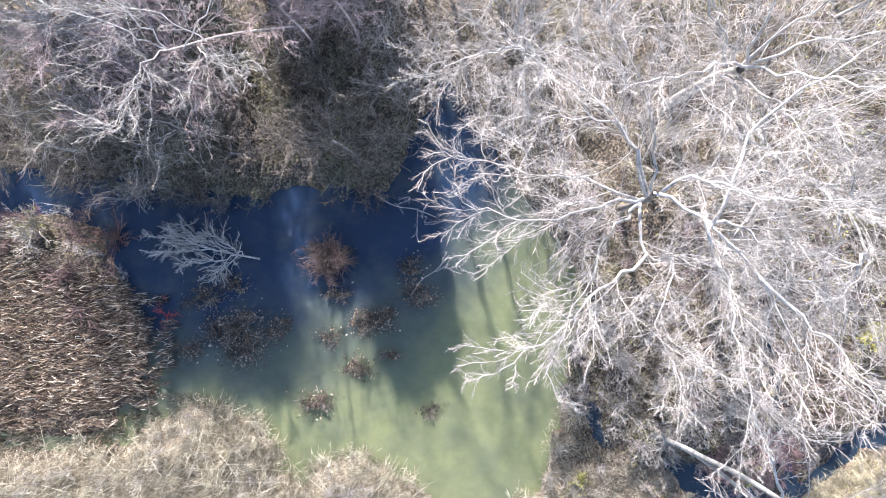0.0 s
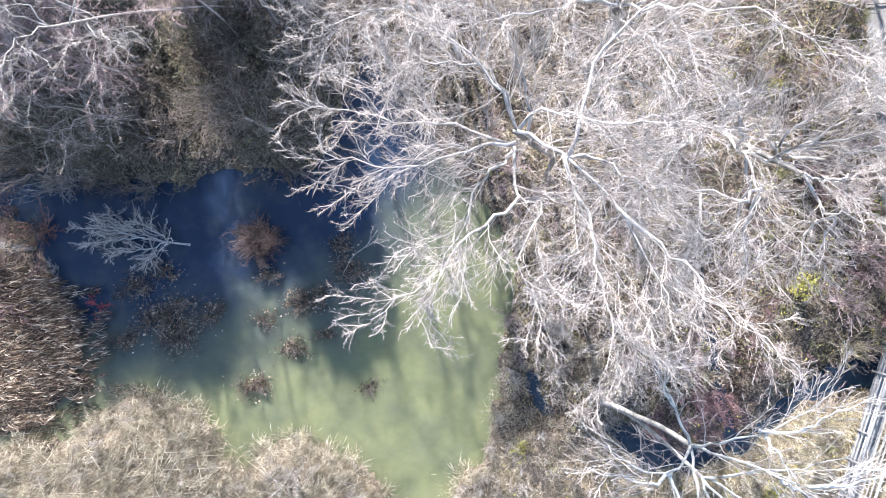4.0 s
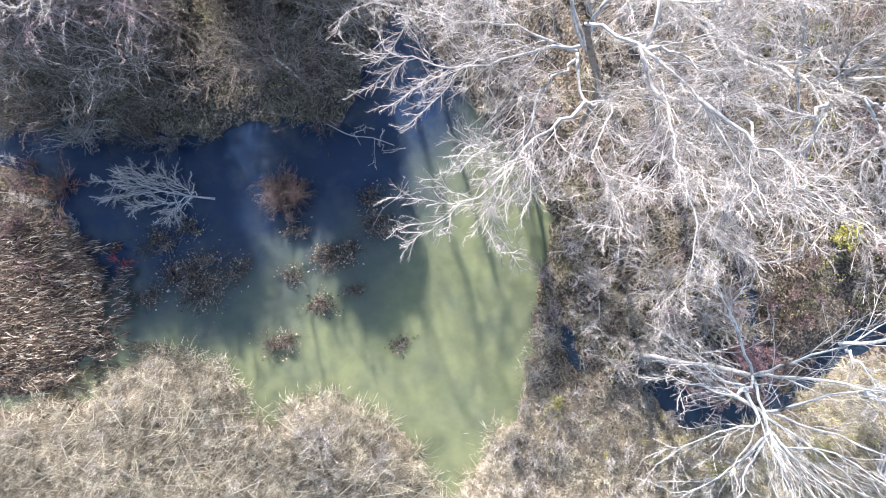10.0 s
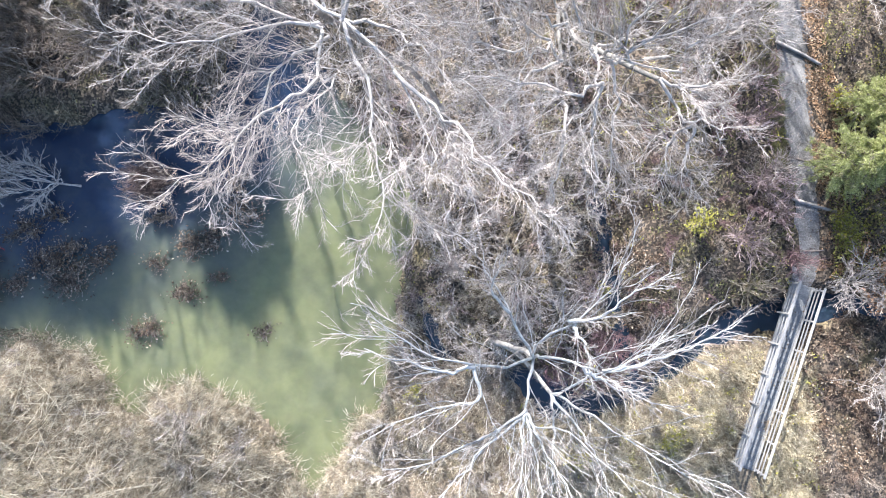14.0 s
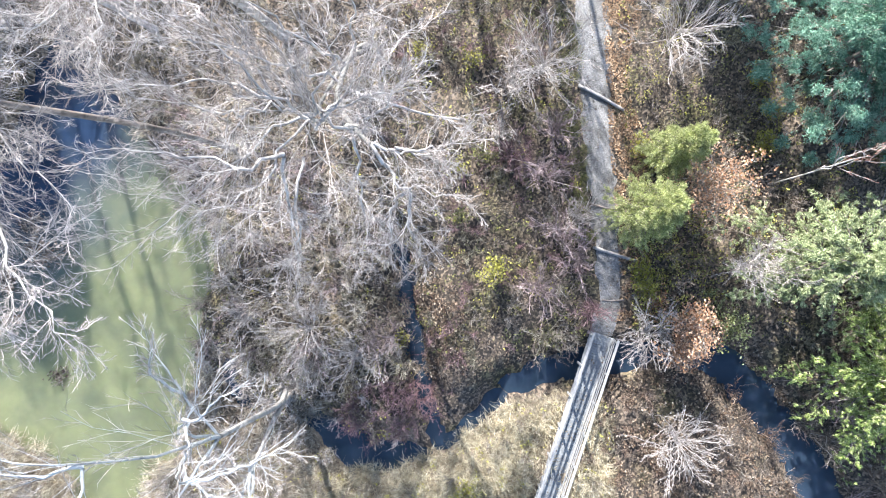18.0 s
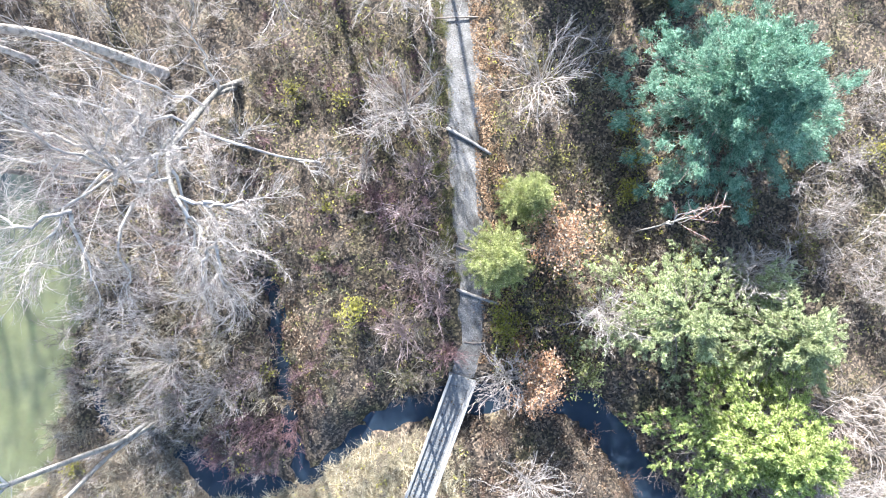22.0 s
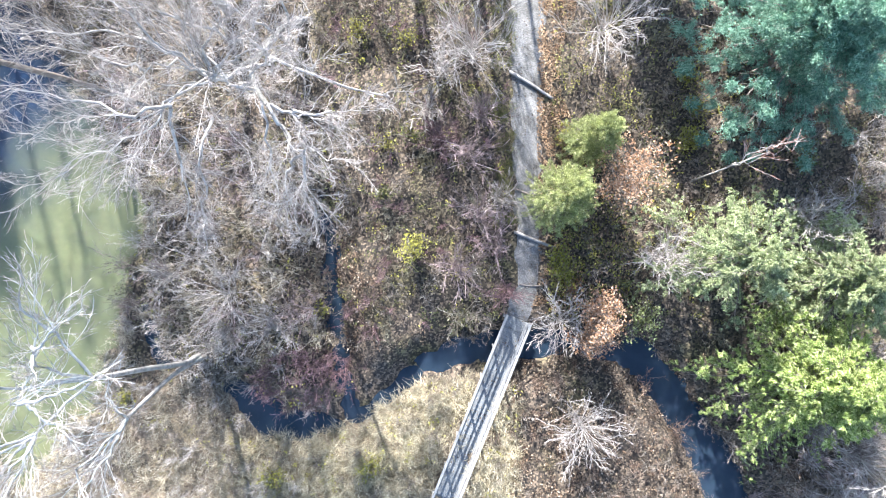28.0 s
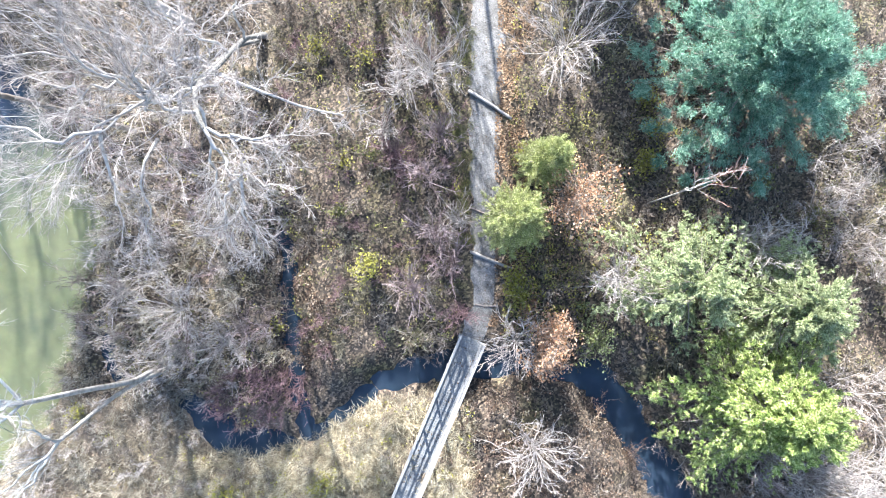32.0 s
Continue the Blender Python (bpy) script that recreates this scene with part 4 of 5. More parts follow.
def blade_tuft(g, n, length, wide, flat=0.5):
    """A tuft of dry grass: arching flat blades, two triangles each, as places and corners."""
    a = g.uniform(0, 2 * math.pi, n)
    L = length * g.uniform(0.5, 1.3, n)
    h = L * g.uniform(0.25, 0.9, n) * (1 - flat) + 0.15
    d = np.stack([np.cos(a), np.sin(a)], -1)
    p0 = np.concatenate([g.normal(size=(n, 2)) * length * 0.35, np.zeros((n, 1))], 1)
    p1 = p0 + np.concatenate([d * (L * 0.45)[:, None], h[:, None]], 1)
    p2 = p0 + np.concatenate([d * L[:, None], (h * g.uniform(0.2, 1.1, n))[:, None]], 1)
    s = np.concatenate([np.stack([-d[:, 1], d[:, 0]], -1), np.zeros((n, 1))], 1) * (wide * g.uniform(0.5, 1.5, n))[:, None]
    v = np.stack([p0, p1 + s, p2, p1 - s], 1).reshape(-1, 3)
    i = np.arange(n)[:, None] * 4
    return v, np.concatenate([i + [0, 1, 3], i + [1, 2, 3]])


def spread_out(name, label, places, kinds, mat, g, scale=(0.7, 1.3), category="undergrowth"):
    """Many plants grown together: variants (places, corners) turned, sized and set at the places."""
    vs, fs, at = [], [], 0
    which = g.integers(0, len(kinds), len(places))
    for k, (v, f) in enumerate(kinds):
        sel = places[which == k]
        if not len(sel):
            continue
        a, s = g.uniform(0, 2 * math.pi, len(sel)), g.uniform(*scale, len(sel))
        c, n = np.cos(a) * s, np.sin(a) * s
        V = np.stack([v[None, :, 0] * c[:, None] - v[None, :, 1] * n[:, None], v[None, :, 0] * n[:, None] + v[None, :, 1] * c[:, None], v[None, :, 2] * s[:, None]], -1) + sel[:, None] - [0, 0, 0.05]
        vs.append(V.reshape(-1, 3))
        fs.append((at + np.arange(len(sel))[:, None, None] * len(v) + f[None]).reshape(-1, f.shape[1]))
        at += len(sel) * len(v)
    return tagged(part(name, quads_mesh(name, np.concatenate(vs), np.concatenate(fs), mat, fs[0].shape[1] == 4)), label, category, kind="stuff")


def brush(name, label, box, keep, step, kinds, mats, g, scale=(0.8, 1.5), cover=0.78):
    """One thicket of several twig colours, mixed shrub by shrub."""
    p = scatter(box, lambda x, y: keep(x, y) & patchy(x, y, 2.2, cover, box[0] * 0.37), step, g)
    which = g.integers(0, len(mats), len(p))
    for k, m in enumerate(mats):
        spread_out(name, label, p[which == k], kinds, m, g, scale)


g = np.random.default_rng(77)
TALL = [twiggy(*bush_sets(g, 5.0, 1.7, 9, 6, 0.024, 0.5, 0.009, 10, True), g) for _ in range(2)]
MID = [twiggy(*bush_sets(g, 1.8, 1.05, 9, 5, 0.012, 0.5, 0.0075, 7), g) for _ in range(6)]
HAZE = [twiggy(*bush_sets(g, 2.8, 1.7, 10, 5, 0.013, 0.4, 0.006, 8), g) for _ in range(6)]
LOW = [twiggy(*bush_sets(g, 0.95, 0.8, 10, 3, 0.009, 0.5, 0.007, 5), g) for _ in range(6)]
DOME = [twiggy(*bush_sets(g, 4.0, 1.7, 20, 9, 0.016, -0.2, 0.009, 7), g) for _ in range(6)]
GRASS = [blade_tuft(g, 80, 0.62, 0.009, 0.5) for _ in range(6)]
land = lambda x, y: on_land(x, y, 0.2)

brush("thicket", "dense dark brown leafless thicket on the shaded pond shore", (-34, -2, 3.6, 17), lambda x, y: on_land(x, y, 0.7) & (x < -4.4 - 0.3 * (y - 4)), 1.62, DOME + TALL, (TWIG_BROWN, TWIG_DARK, TWIG_OLIVE, TWIG_OLIVE), g, (0.6, 1.3), 0.88)
brush("undergrowth", "tangled grey-brown leafless shrubs under the bare trees", (4, 19, -9, 17), land, 1.0, MID, (TWIG_GREY, TWIG_TAN, TWIG_OLIVE, TWIG_BROWN), g, (0.6, 1.2))
brush("undergrowth", "grey-brown leafless brush round the pond inlet", (-5.5, 4.6, 6.5, 17), lambda x, y: on_land(x, y, 0.4), 1.15, HAZE, (TWIG_GREY, TWIG_BROWN), g, (0.9, 1.5), 0.9)
brush("undergrowth", "pale fine-twigged saplings crowded under the bare trees", (6, 19, -9.5, 6), lambda x, y: on_land(x, y, 0.0), 1.3, HAZE, (TWIG_PINK, TWIG_GREY, TWIG_TAN), g, (0.7, 1.3), 0.8)
brush("undergrowth", "low brown leafless brush beside the ditch", (18.3, 29, -10, 15), lambda x, y: on_land(x, y, 0.42), 0.74, MID + LOW + LOW, (TWIG_BROWN, TWIG_OLIVE, TWIG_PURPLE, TWIG_BROWN), g, (0.6, 1.2), 0.8)
brush("undergrowth", "brown leafless brush on the far side of the path", (31, 57, -9.5, 15), lambda x, y: on_land(x, y, 0.2) & (x > path_middle(y) + 2.0 + 0.5 * np.sin(y * 1.3)), 0.92, MID + LOW + LOW, (TWIG_BROWN, TWIG_OLIVE, TWIG_BROWN), g, (0.6, 1.25), 0.85)
brush("undergrowth", "grey-brown brush on the strip between pond and creek", (4, 18, -22, -8), lambda x, y: on_land(x, y, 0.1), 0.85, MID, (TWIG_BROWN, TWIG_TAN, TWIG_GREY), g, (0.5, 1.0))
brush("undergrowth", "grey leafless shrubs on the creek bend", (29, 46, -21, -9.5), land, 0.8, MID + LOW + LOW, (TWIG_BROWN, TWIG_DARK, TWIG_RUST), g, (0.6, 1.2))
brush("dogwood_thicket", "purple-brown leafless dogwood thicket in the creek", (14.4, 20.6, -14.4, -10.4), lambda x, y: np.hypot((x - 17.6) / 3.1, (y + 12.3) / 1.9) < 1, 0.75, MID, (TWIG_PURPLE,), g, (0.7, 1.3), 0.95)
spread_out("dry_grass", "pale tan tangle of dry grass and canes on the pond shore", scatter((-32, 5, -21, -9), lambda x, y: on_land(x, y, 0.6) & patchy(x, y, 1.5, 0.9), 0.58, g), GRASS, TWIG_TAN, g, (0.6, 1.5))
brush("dry_brush", "pale tan leafless canes over the dry grass", (-32, 5, -21, -9), lambda x, y: on_land(x, y, 0.25), 1.12, MID, (TWIG_TAN, TWIG_TAN, TWIG_GREY), g, (0.5, 1.0), 0.95)
spread_out("dry_grass", "golden dry grass by the footbridge", scatter((13, 30, -24, -10.5), lambda x, y: on_land(x, y, 0.2) & (y < np.interp(x, [13, 20, 24, 29], [-16, -15, -12.5, -11.5])) & (y > -21), 0.46, g), GRASS, TWIG_GOLD, g, (0.6, 1.3))
spread_out("dry_grass", "thin dry grass on the strip between pond and creek", scatter((4, 14, -24, -8), lambda x, y: on_land(x, y, 0.1), 0.8, g), GRASS, TWIG_TAN, g, (0.5, 1.1))
brush("dry_brush", "golden leafless canes in the creek-side grass", (13, 30, -20.5, -11), lambda x, y: on_land(x, y, 0.3) & (y < np.interp(x, [13, 20, 24, 29], [-16, -15, -12.5, -11.5])), 0.95, MID, (TWIG_GOLD, TWIG_TAN, TWIG_BROWN), g, (0.5, 1.0))
spread_out("grass_verge", "dull green grass verge along the path", scatter((28.2, 29.8, -3, 16), lambda x, y: patchy(x, y, 1.0, 0.5) & (x > path_middle(y) - 2.0) & (x < path_middle(y) - 0.8), 0.26, g), GRASS, LEAF_OLIVE, g, (0.3, 0.6), "grass")
n = 1300
px, py_ = g.uniform(-32, 1, n), g.uniform(-20, -11.5, n)
ok = on_land(px, py_, -0.9)
px, py_, a = px[ok], py_[ok], g.normal(size=ok.sum()) * 0.7 + 0.5
L = g.uniform(1.2, 4.0, ok.sum())
z = height(px, py_) + g.uniform(0.5, 1.4, ok.sum())
end = np.stack([np.cos(a) * L, np.sin(a) * L, g.normal(size=len(L)) * 0.3], -1)
start = np.stack([px, py_, z], -1)
canes = np.stack([start, start + end * 0.5 + g.normal(size=end.shape) * 0.08, start + end], 1)
tagged(part("dry_cane_tangle", joined("dry_cane_tangle", [(canes, np.repeat(np.array([[0.018, 0.015, 0.009]]), len(canes), 0))], TWIG_TAN)), "long pale dead canes leaning over the dry grass", "canes", kind="stuff")
brush("undergrowth", "mauve-brown fine brush on the outer creek bank", (41.5, 50, -20, -11), land, 1.2, HAZE, (TWIG_BROWN, TWIG_PINK), g, (0.7, 1.2), 0.85)
brush("undergrowth", "pale grey brush at the wood edge", (46, 57, -20, -9), land, 1.1, HAZE, (TWIG_PALE, TWIG_GREY), g, (0.9, 1.6))
brush("undergrowth", "pale grey leafless brush beyond the evergreens", (49.0, 57, -4, 9), land, 1.3, HAZE, (TWIG_PALE, TWIG_GREY), g, (0.8, 1.3))
brush("undergrowth", "dark purplish shrubs standing in the upper reed bed", (-33, -20.5, -2.5, 3.2), lambda x, y: (edge_distance(x, y, REED_EDGE) > 0.1) & (y > -0.3 - 0.3 * (x + 27)), 0.9, MID, (TWIG_DARK, TWIG_PURPLE, TWIG_GREY), g, (0.7, 1.4), 0.95)

# ---- reeds and litter ----
def strips(places, length, width, g, dirx, rise=0.25):
    """Long bent leaf blades lying about the given direction."""
    n = len(places)
    a = dirx + g.normal(size=n) * 0.33
    d = np.stack([np.cos(a), np.sin(a), g.normal(size=n) * rise], -1)
    s = np.stack([-np.sin(a), np.cos(a), g.normal(size=n) * 0.4], -1)
    L, W = (length * g.uniform(0.5, 1.4, n))[:, None], width * g.uniform(0.6, 1.4, n)[:, None]
    p = [places - d * L / 2 - [0, 0, 0.1], places + [0, 0, 0.08], places + d * L / 2 - [0, 0, 0.05]]
    v = np.stack([p[0], p[1] + s * W / 2, p[2], p[1] - s * W / 2], 1).reshape(-1, 3)
    i = np.arange(n)[:, None] * 4
    return v, np.concatenate([i + [0, 1, 3], i + [1, 2, 3]])


def leaf_layer(name, label, places, size, mat, g, category, up=0.75):
    v, f = leaves(places, size, g, up)
    return tagged(part(name, quads_mesh(name, v, f, mat, False)), label, category, kind="stuff")


pl = scatter((-34, -18, -11, 1.5), lambda x, y: ((edge_distance(x, y, REED_EDGE) > 0.2) | ((edge_distance(x, y, REED_EDGE) > -1.5) & (edge_distance(x, y, POND_EDGE) > 0) & patchy(x, y, 0.8, 0.36))) & ((y > -9.4 + 0.35 * np.sin(x * 1.7)) | patchy(x, y, 0.9, 0.3)), 0.11, g)
pl = pl[(pl[:, 1] < 0.4 - 0.35 * (pl[:, 0] + 27))]
pl[:, 2] = np.maximum(pl[:, 2], 0) + g.uniform(0.15, 0.9, len(pl))
v, f = strips(pl, 0.72, 0.05, g, 0.12)
tagged(part("reed_bed", quads_mesh("reed_bed", v, f, REED_BED, False)), "bed of dry broken pale brown reeds standing in shallow water", "reeds", kind="stuff")

heads = pl[g.uniform(size=len(pl)) < 0.09] + [0, 0, 0.3]
leaf_layer("reed_heads", "pale tattered reed heads over the broken bed", heads, 0.1, REED, g, "reeds")
st = scatter((-32, -15, -13.2, -8.6), lambda x, y: (edge_distance(x, y, POND_EDGE) > -1.2) & patchy(x, y, 1.1, 0.6), 0.1, g)
st[:, 2] = -0.05
ends = np.stack([st, st + np.stack([g.normal(size=len(st)) * 0.3, g.normal(size=len(st)) * 0.2, g.uniform(0.3, 0.9, len(st))], -1)], 1)
tagged(part("reed_stubble", quads_mesh("reed_stubble", *spikes(ends, 0.02 * np.ones(len(st)), g), REED_BED, False)), "broken reed stubble standing in shallow water", "reeds", kind="stuff")
lit = scatter((18, 29.4, -11, 16), lambda x, y: on_land(x, y, 0.1) & patchy(x, y, 0.8, 0.55), 0.115, g)
lit[:, 2] += g.uniform(0.03, 0.4, len(lit))
leaf_layer("leaf_litter", "brown fallen leaves caught among low brush", lit, 0.105, LITTER, g, "leaves")
lit = scatter((29.0, 58, -22, 16), lambda x, y: on_land(x, y, 0.0) & patchy(x, y, 0.9, 0.5), 0.14, g)
lit[:, 2] += g.uniform(0.03, 0.25, len(lit))
leaf_layer("leaf_litter", "brown fallen leaves over the wood floor", lit, 0.115, LITTER, g, "leaves")
lit = scatter((30.4, 33.2, -8, 16), lambda x, y: (x > path_middle(y) + 0.6) & (x < path_middle(y) + 2.3 + 0.5 * np.sin(y * 0.8)) & patchy(x, y, 0.6, 0.75), 0.075, g)
lit[:, 2] += g.uniform(0.03, 0.12, len(lit))
leaf_layer("leaf_litter", "orange-brown fallen leaves drifted along the path edge", lit, 0.13, LITTER_ORANGE, g, "leaves")
lit = scatter((29.2, 31.4, -8.4, 16), lambda x, y: g.uniform(size=x.shape) < 0.10, 0.13, g)
lit[:, 2] += 0.07
leaf_layer("leaf_litter", "scattered brown leaves on the gravel", lit, 0.11, LITTER, g, "leaves")
lit = scatter((25.2, 30.2, -18.6, -8.5), lambda x, y: (np.abs((x - 29.75) * 0.932 - (y + 8.45) * 0.362) < 0.52) & (g.uniform(size=x.shape) < 0.09), 0.12, g)
lit[:, 2] = 1.212
leaf_layer("leaf_litter", "brown leaves blown onto the bridge deck", lit, 0.11, LITTER, g, "leaves", 0.95)
lit = scatter((4, 19, -19, 16), lambda x, y: on_land(x, y, 0.0) & patchy(x, y, 0.8, 0.6), 0.17, g)
lit[:, 2] += g.uniform(0.03, 0.2, len(lit))
leaf_layer("leaf_litter", "dull brown leaves under the bare trees", lit, 0.15, LITTER, g, "leaves")
lit = scatter((19.2, 23.2, -10.5, -3), lambda x, y: on_land(x, y, 0.3) & (np.hypot((x - 20.6) / 1.5, (y + 7) / 3.8) < 1 + 0.3 * np.sin(3 * x + 2 * y)) & patchy(x, y, 0.4, 0.5), 0.08, g)
lit[:, 2] += g.uniform(0.1, 0.7, len(lit))
leaf_layer("dead_leaves", "withered brown leaves on stalks beside the ditch", lit, 0.14, DRY_LEAF, g, "leaves", 0.4)
lit = scatter((29.6, 40.5, -19, -10.6), lambda x, y: on_land(x, y, 0.1) & patchy(x, y, 0.45, 0.34), 0.085, g)
lit[:, 2] += g.uniform(0.1, 0.8, len(lit))
leaf_layer("dead_leaves", "withered pale brown leaves on bent stalks by the bridge", lit, 0.135, DRY_LEAF, g, "leaves", 0.4)

for mat, salt, label in ((LEAF_YELLOW, 2.3, "yellow leaves on low plants between path and evergreens"), (LITTER_ORANGE, 7.9, "orange-brown fallen leaves between path and evergreens"), (LEAF_OLIVE, 5.1, "green leaves on low plants between path and evergreens")):
    lit = scatter((31.4, 36.0, -8.2, -1.2), lambda x, y: on_land(x, y, 0.1) & patchy(x, y, 0.5, 0.34, salt), 0.11, g)
    lit[:, 2] += g.uniform(0.1, 0.9, len(lit))
    leaf_layer("shrub_leaves", label, lit, 0.14, mat, g, "leaves", 0.4)


for q, (box, share, mat, step, label) in enumerate([((18.5, 29, -9, 16), 0.22, LEAF_OLIVE, 0.13, "olive leaves still hanging on low brush"), ((18.5, 29, -9, 16), 0.10, LEAF_YELLOW, 0.15, "yellow leaves still hanging on low brush"), ((31.5, 58, -9, 14), 0.28, LEAF_OLIVE, 0.15, "dull olive leaves on brush beyond the path"),
                                                  ((31.5, 44, -9, 14), 0.17, LEAF_YELLOW, 0.14, "yellow leaves on brush beyond the path"), ((13, 30, -21, -12), 0.09, LEAF_YELLOW, 0.13, "yellow-green leaves in the creek-side grass"), ((-32, -3, 4.5, 15), 0.10, LEAF_OLIVE, 0.16, "olive leaves left in the shaded thicket"), ((6, 19, -12, 8), 0.11, LEAF_OLIVE, 0.14, "olive leaves on brush under the bare trees"), ((6, 19, -18, 4), 0.05, LEAF_YELLOW, 0.15, "yellow leaves on brush under the bare trees")]):
    lit = scatter(box, lambda x, y: on_land(x, y, 0.1) & patchy(x, y, 0.6, share * 0.75, 3.7 * q + 1), step * 0.85, g)
    lit[:, 2] += g.uniform(0.2, 2.6 if q == 5 else 1.3, len(lit))
    leaf_layer("shrub_leaves", label, lit, 0.13, mat, g, "leaves", 0.4)


# ---- tussocks in the pond ----
def tussock(label, x, y, w, h, mat, seed, leafmat=None, n=0, group="tussocks in the pond"):
    g = np.random.default_rng(seed)
    root = tagged(new("tussock"), label, "tussock", group)
    root.location = (x, y, -0.05)
    k = 3 + int(3 * w)
    a, r = g.uniform(0, 2 * math.pi, k), np.sqrt(g.uniform(0, 1, k)) * w * (0.55 if n else 0.35)
    mids = np.stack([np.cos(a) * r * 1.25, np.sin(a) * r * 0.85, np.zeros(k)], -1)
    tube_sets, spike_sets = [], []
    for m in mids:
        t, p = bush_sets(g, h * g.uniform(0.6, 1.1), w * g.uniform(0.35, 0.7), int(6 + 5 * w), 4, 0.011, 0.3, 0.008, 5)
        tube_sets += [(q + m, c) for q, c in t]
        spike_sets += [(q + m, c) for q, c in p]
    part("stem_tangle", quads_mesh("stem_tangle", *twiggy(tube_sets, spike_sets, g), mat, False), root, kind="stuff")
    mound = bmesh.new()
    bmesh.ops.create_icosphere(mound, subdivisions=4, radius=1)
    for q in mound.verts:
        e = 1 + 0.9 * noise.noise(q.co * 1.7 + Vector((x, y, 0)))
        q.co = Vector((q.co.x * w * 0.62 * e, q.co.y * w * 0.5 * e, q.co.z * 0.05 * e))
    me = bpy.data.meshes.new("mound")
    mound.to_mesh(me)
    mound.free()
    me.materials.append(GROUND)
    part("mound", me, root)
    if n:
        i = g.integers(0, k, 2 * n)
        p = mids[i] + np.stack([g.normal(size=2 * n) * w * 0.34, g.normal(size=2 * n) * w * 0.27, g.uniform(0.06, h * 0.7, 2 * n)], -1)
        v, f = leaves(p, 0.15, g, 0.5)
        part("leaf_cover", quads_mesh("leaf_cover", v, f, leafmat, False), root, "pale curled dead leaves", "stuff")
    return root


for q, (x, y, w, h, n, label) in enumerate([
    (-7.9, -2.2, 0.7, 0.8, 20, "small grey twiggy tussock in the pond"), (-2.9, -2.2, 0.9, 0.7, 110, "brown tussock with pale dead leaves in the pond"), (-3.2, -0.6, 0.7, 0.6, 60, "small brown leafy tussock in the pond"),
    (-6.4, -4.2, 0.9, 0.6, 110, "low brown leafy tussock in shaded water"), (-5.0, -3.8, 0.8, 0.6, 90, "low brown leafy tussock in shaded water"), (-4.6, -6.2, 0.5, 0.5, 30, "tiny dark tussock in the pond"),
    (-6.8, -7.0, 0.8, 0.7, 90, "brown tussock with drooping leaves in the pond"), (-8.1, -5.0, 0.7, 0.5, 30, "faint reddish tussock in green water"), (-15.4, -4.8, 1.1, 0.7, 150, "leafy brown tussock speckled with pale leaves"),
    (-13.6, -4.4, 1.2, 0.8, 170, "leafy brown tussock speckled with pale leaves"), (-14.0, -6.0, 1.0, 0.6, 110, "brown tussock with broken stalks"), (-11.8, -4.6, 0.9, 0.6, 60, "dark tussock with few leaves"), (-17.4, -5.8, 0.8, 0.5, 60, "tan tussock near the reeds"),
    (-9.2, -9.2, 1.0, 0.9, 90, "reddish-brown tussock in sunlit green water"), (-1.8, -9.6, 0.6, 0.4, 30, "small tuft of pale stalks in the green water"), (-20.2, -8.3, 0.9, 0.5, 120, "tan tussock at the reed edge"), (-16.4, -2.6, 1.0, 0.5, 90, "dark leafy tussock behind the fallen tree"), (-14.4, -1.8, 0.8, 0.4, 50, "dark low tussock under the fallen tree")]):
    tussock(label, x, y, w * 1.45, h, TWIG_BROWN, 100 + q, DRY_LEAF if q % 2 else REED_BED, int(n * 1.5))


# ---- single shrubs ----
def shrub(name, label, x, y, h, w, mat, seed, stems=22, kids=7, grand=8, leafmat=None, n=0, size=0.14, group="", thick=0.02, fine=0.0075, lean=0.5):
    g = np.random.default_rng(seed)
    root = tagged(new(name), label, "shrub", group)
    root.location = (x, y, float(height(np.array([x]), np.array([y]))[0]) - 0.05)
    s, fine_twigs = bush_sets(g, h, w, stems, kids, thick, lean, fine, grand)
    s, fine_twigs = s + fine_twigs[:1], fine_twigs[1:]
    part("stem_fan", joined("stem_fan", s[:1], mat, 4), root, kind="stuff")
    part("twig_spray", quads_mesh("twig_spray", *twiggy(s[1:], fine_twigs, g), mat, False), root, kind="stuff")
    s = s + fine_twigs
    if n:
        ends = np.concatenate([q[0][:, -1] for q in s[1:]])
        p = ends[g.integers(0, len(ends), n)] + g.normal(size=(n, 3)) * 0.12
        v, f = leaves(p, size, g, 0.45)
        part("leaf_crown", quads_mesh("leaf_crown", v, f, leafmat, False), root, kind="stuff")
    return root


shrub("shrub", "round reddish-brown leafless bush standing in the pond", -8.3, -0.1, 2.4, 1.8, TWIG_MAUVE, 499, 170, 12, 8, TWIG_MAUVE, 3500, 0.07, lean=0.6, fine=0.006)


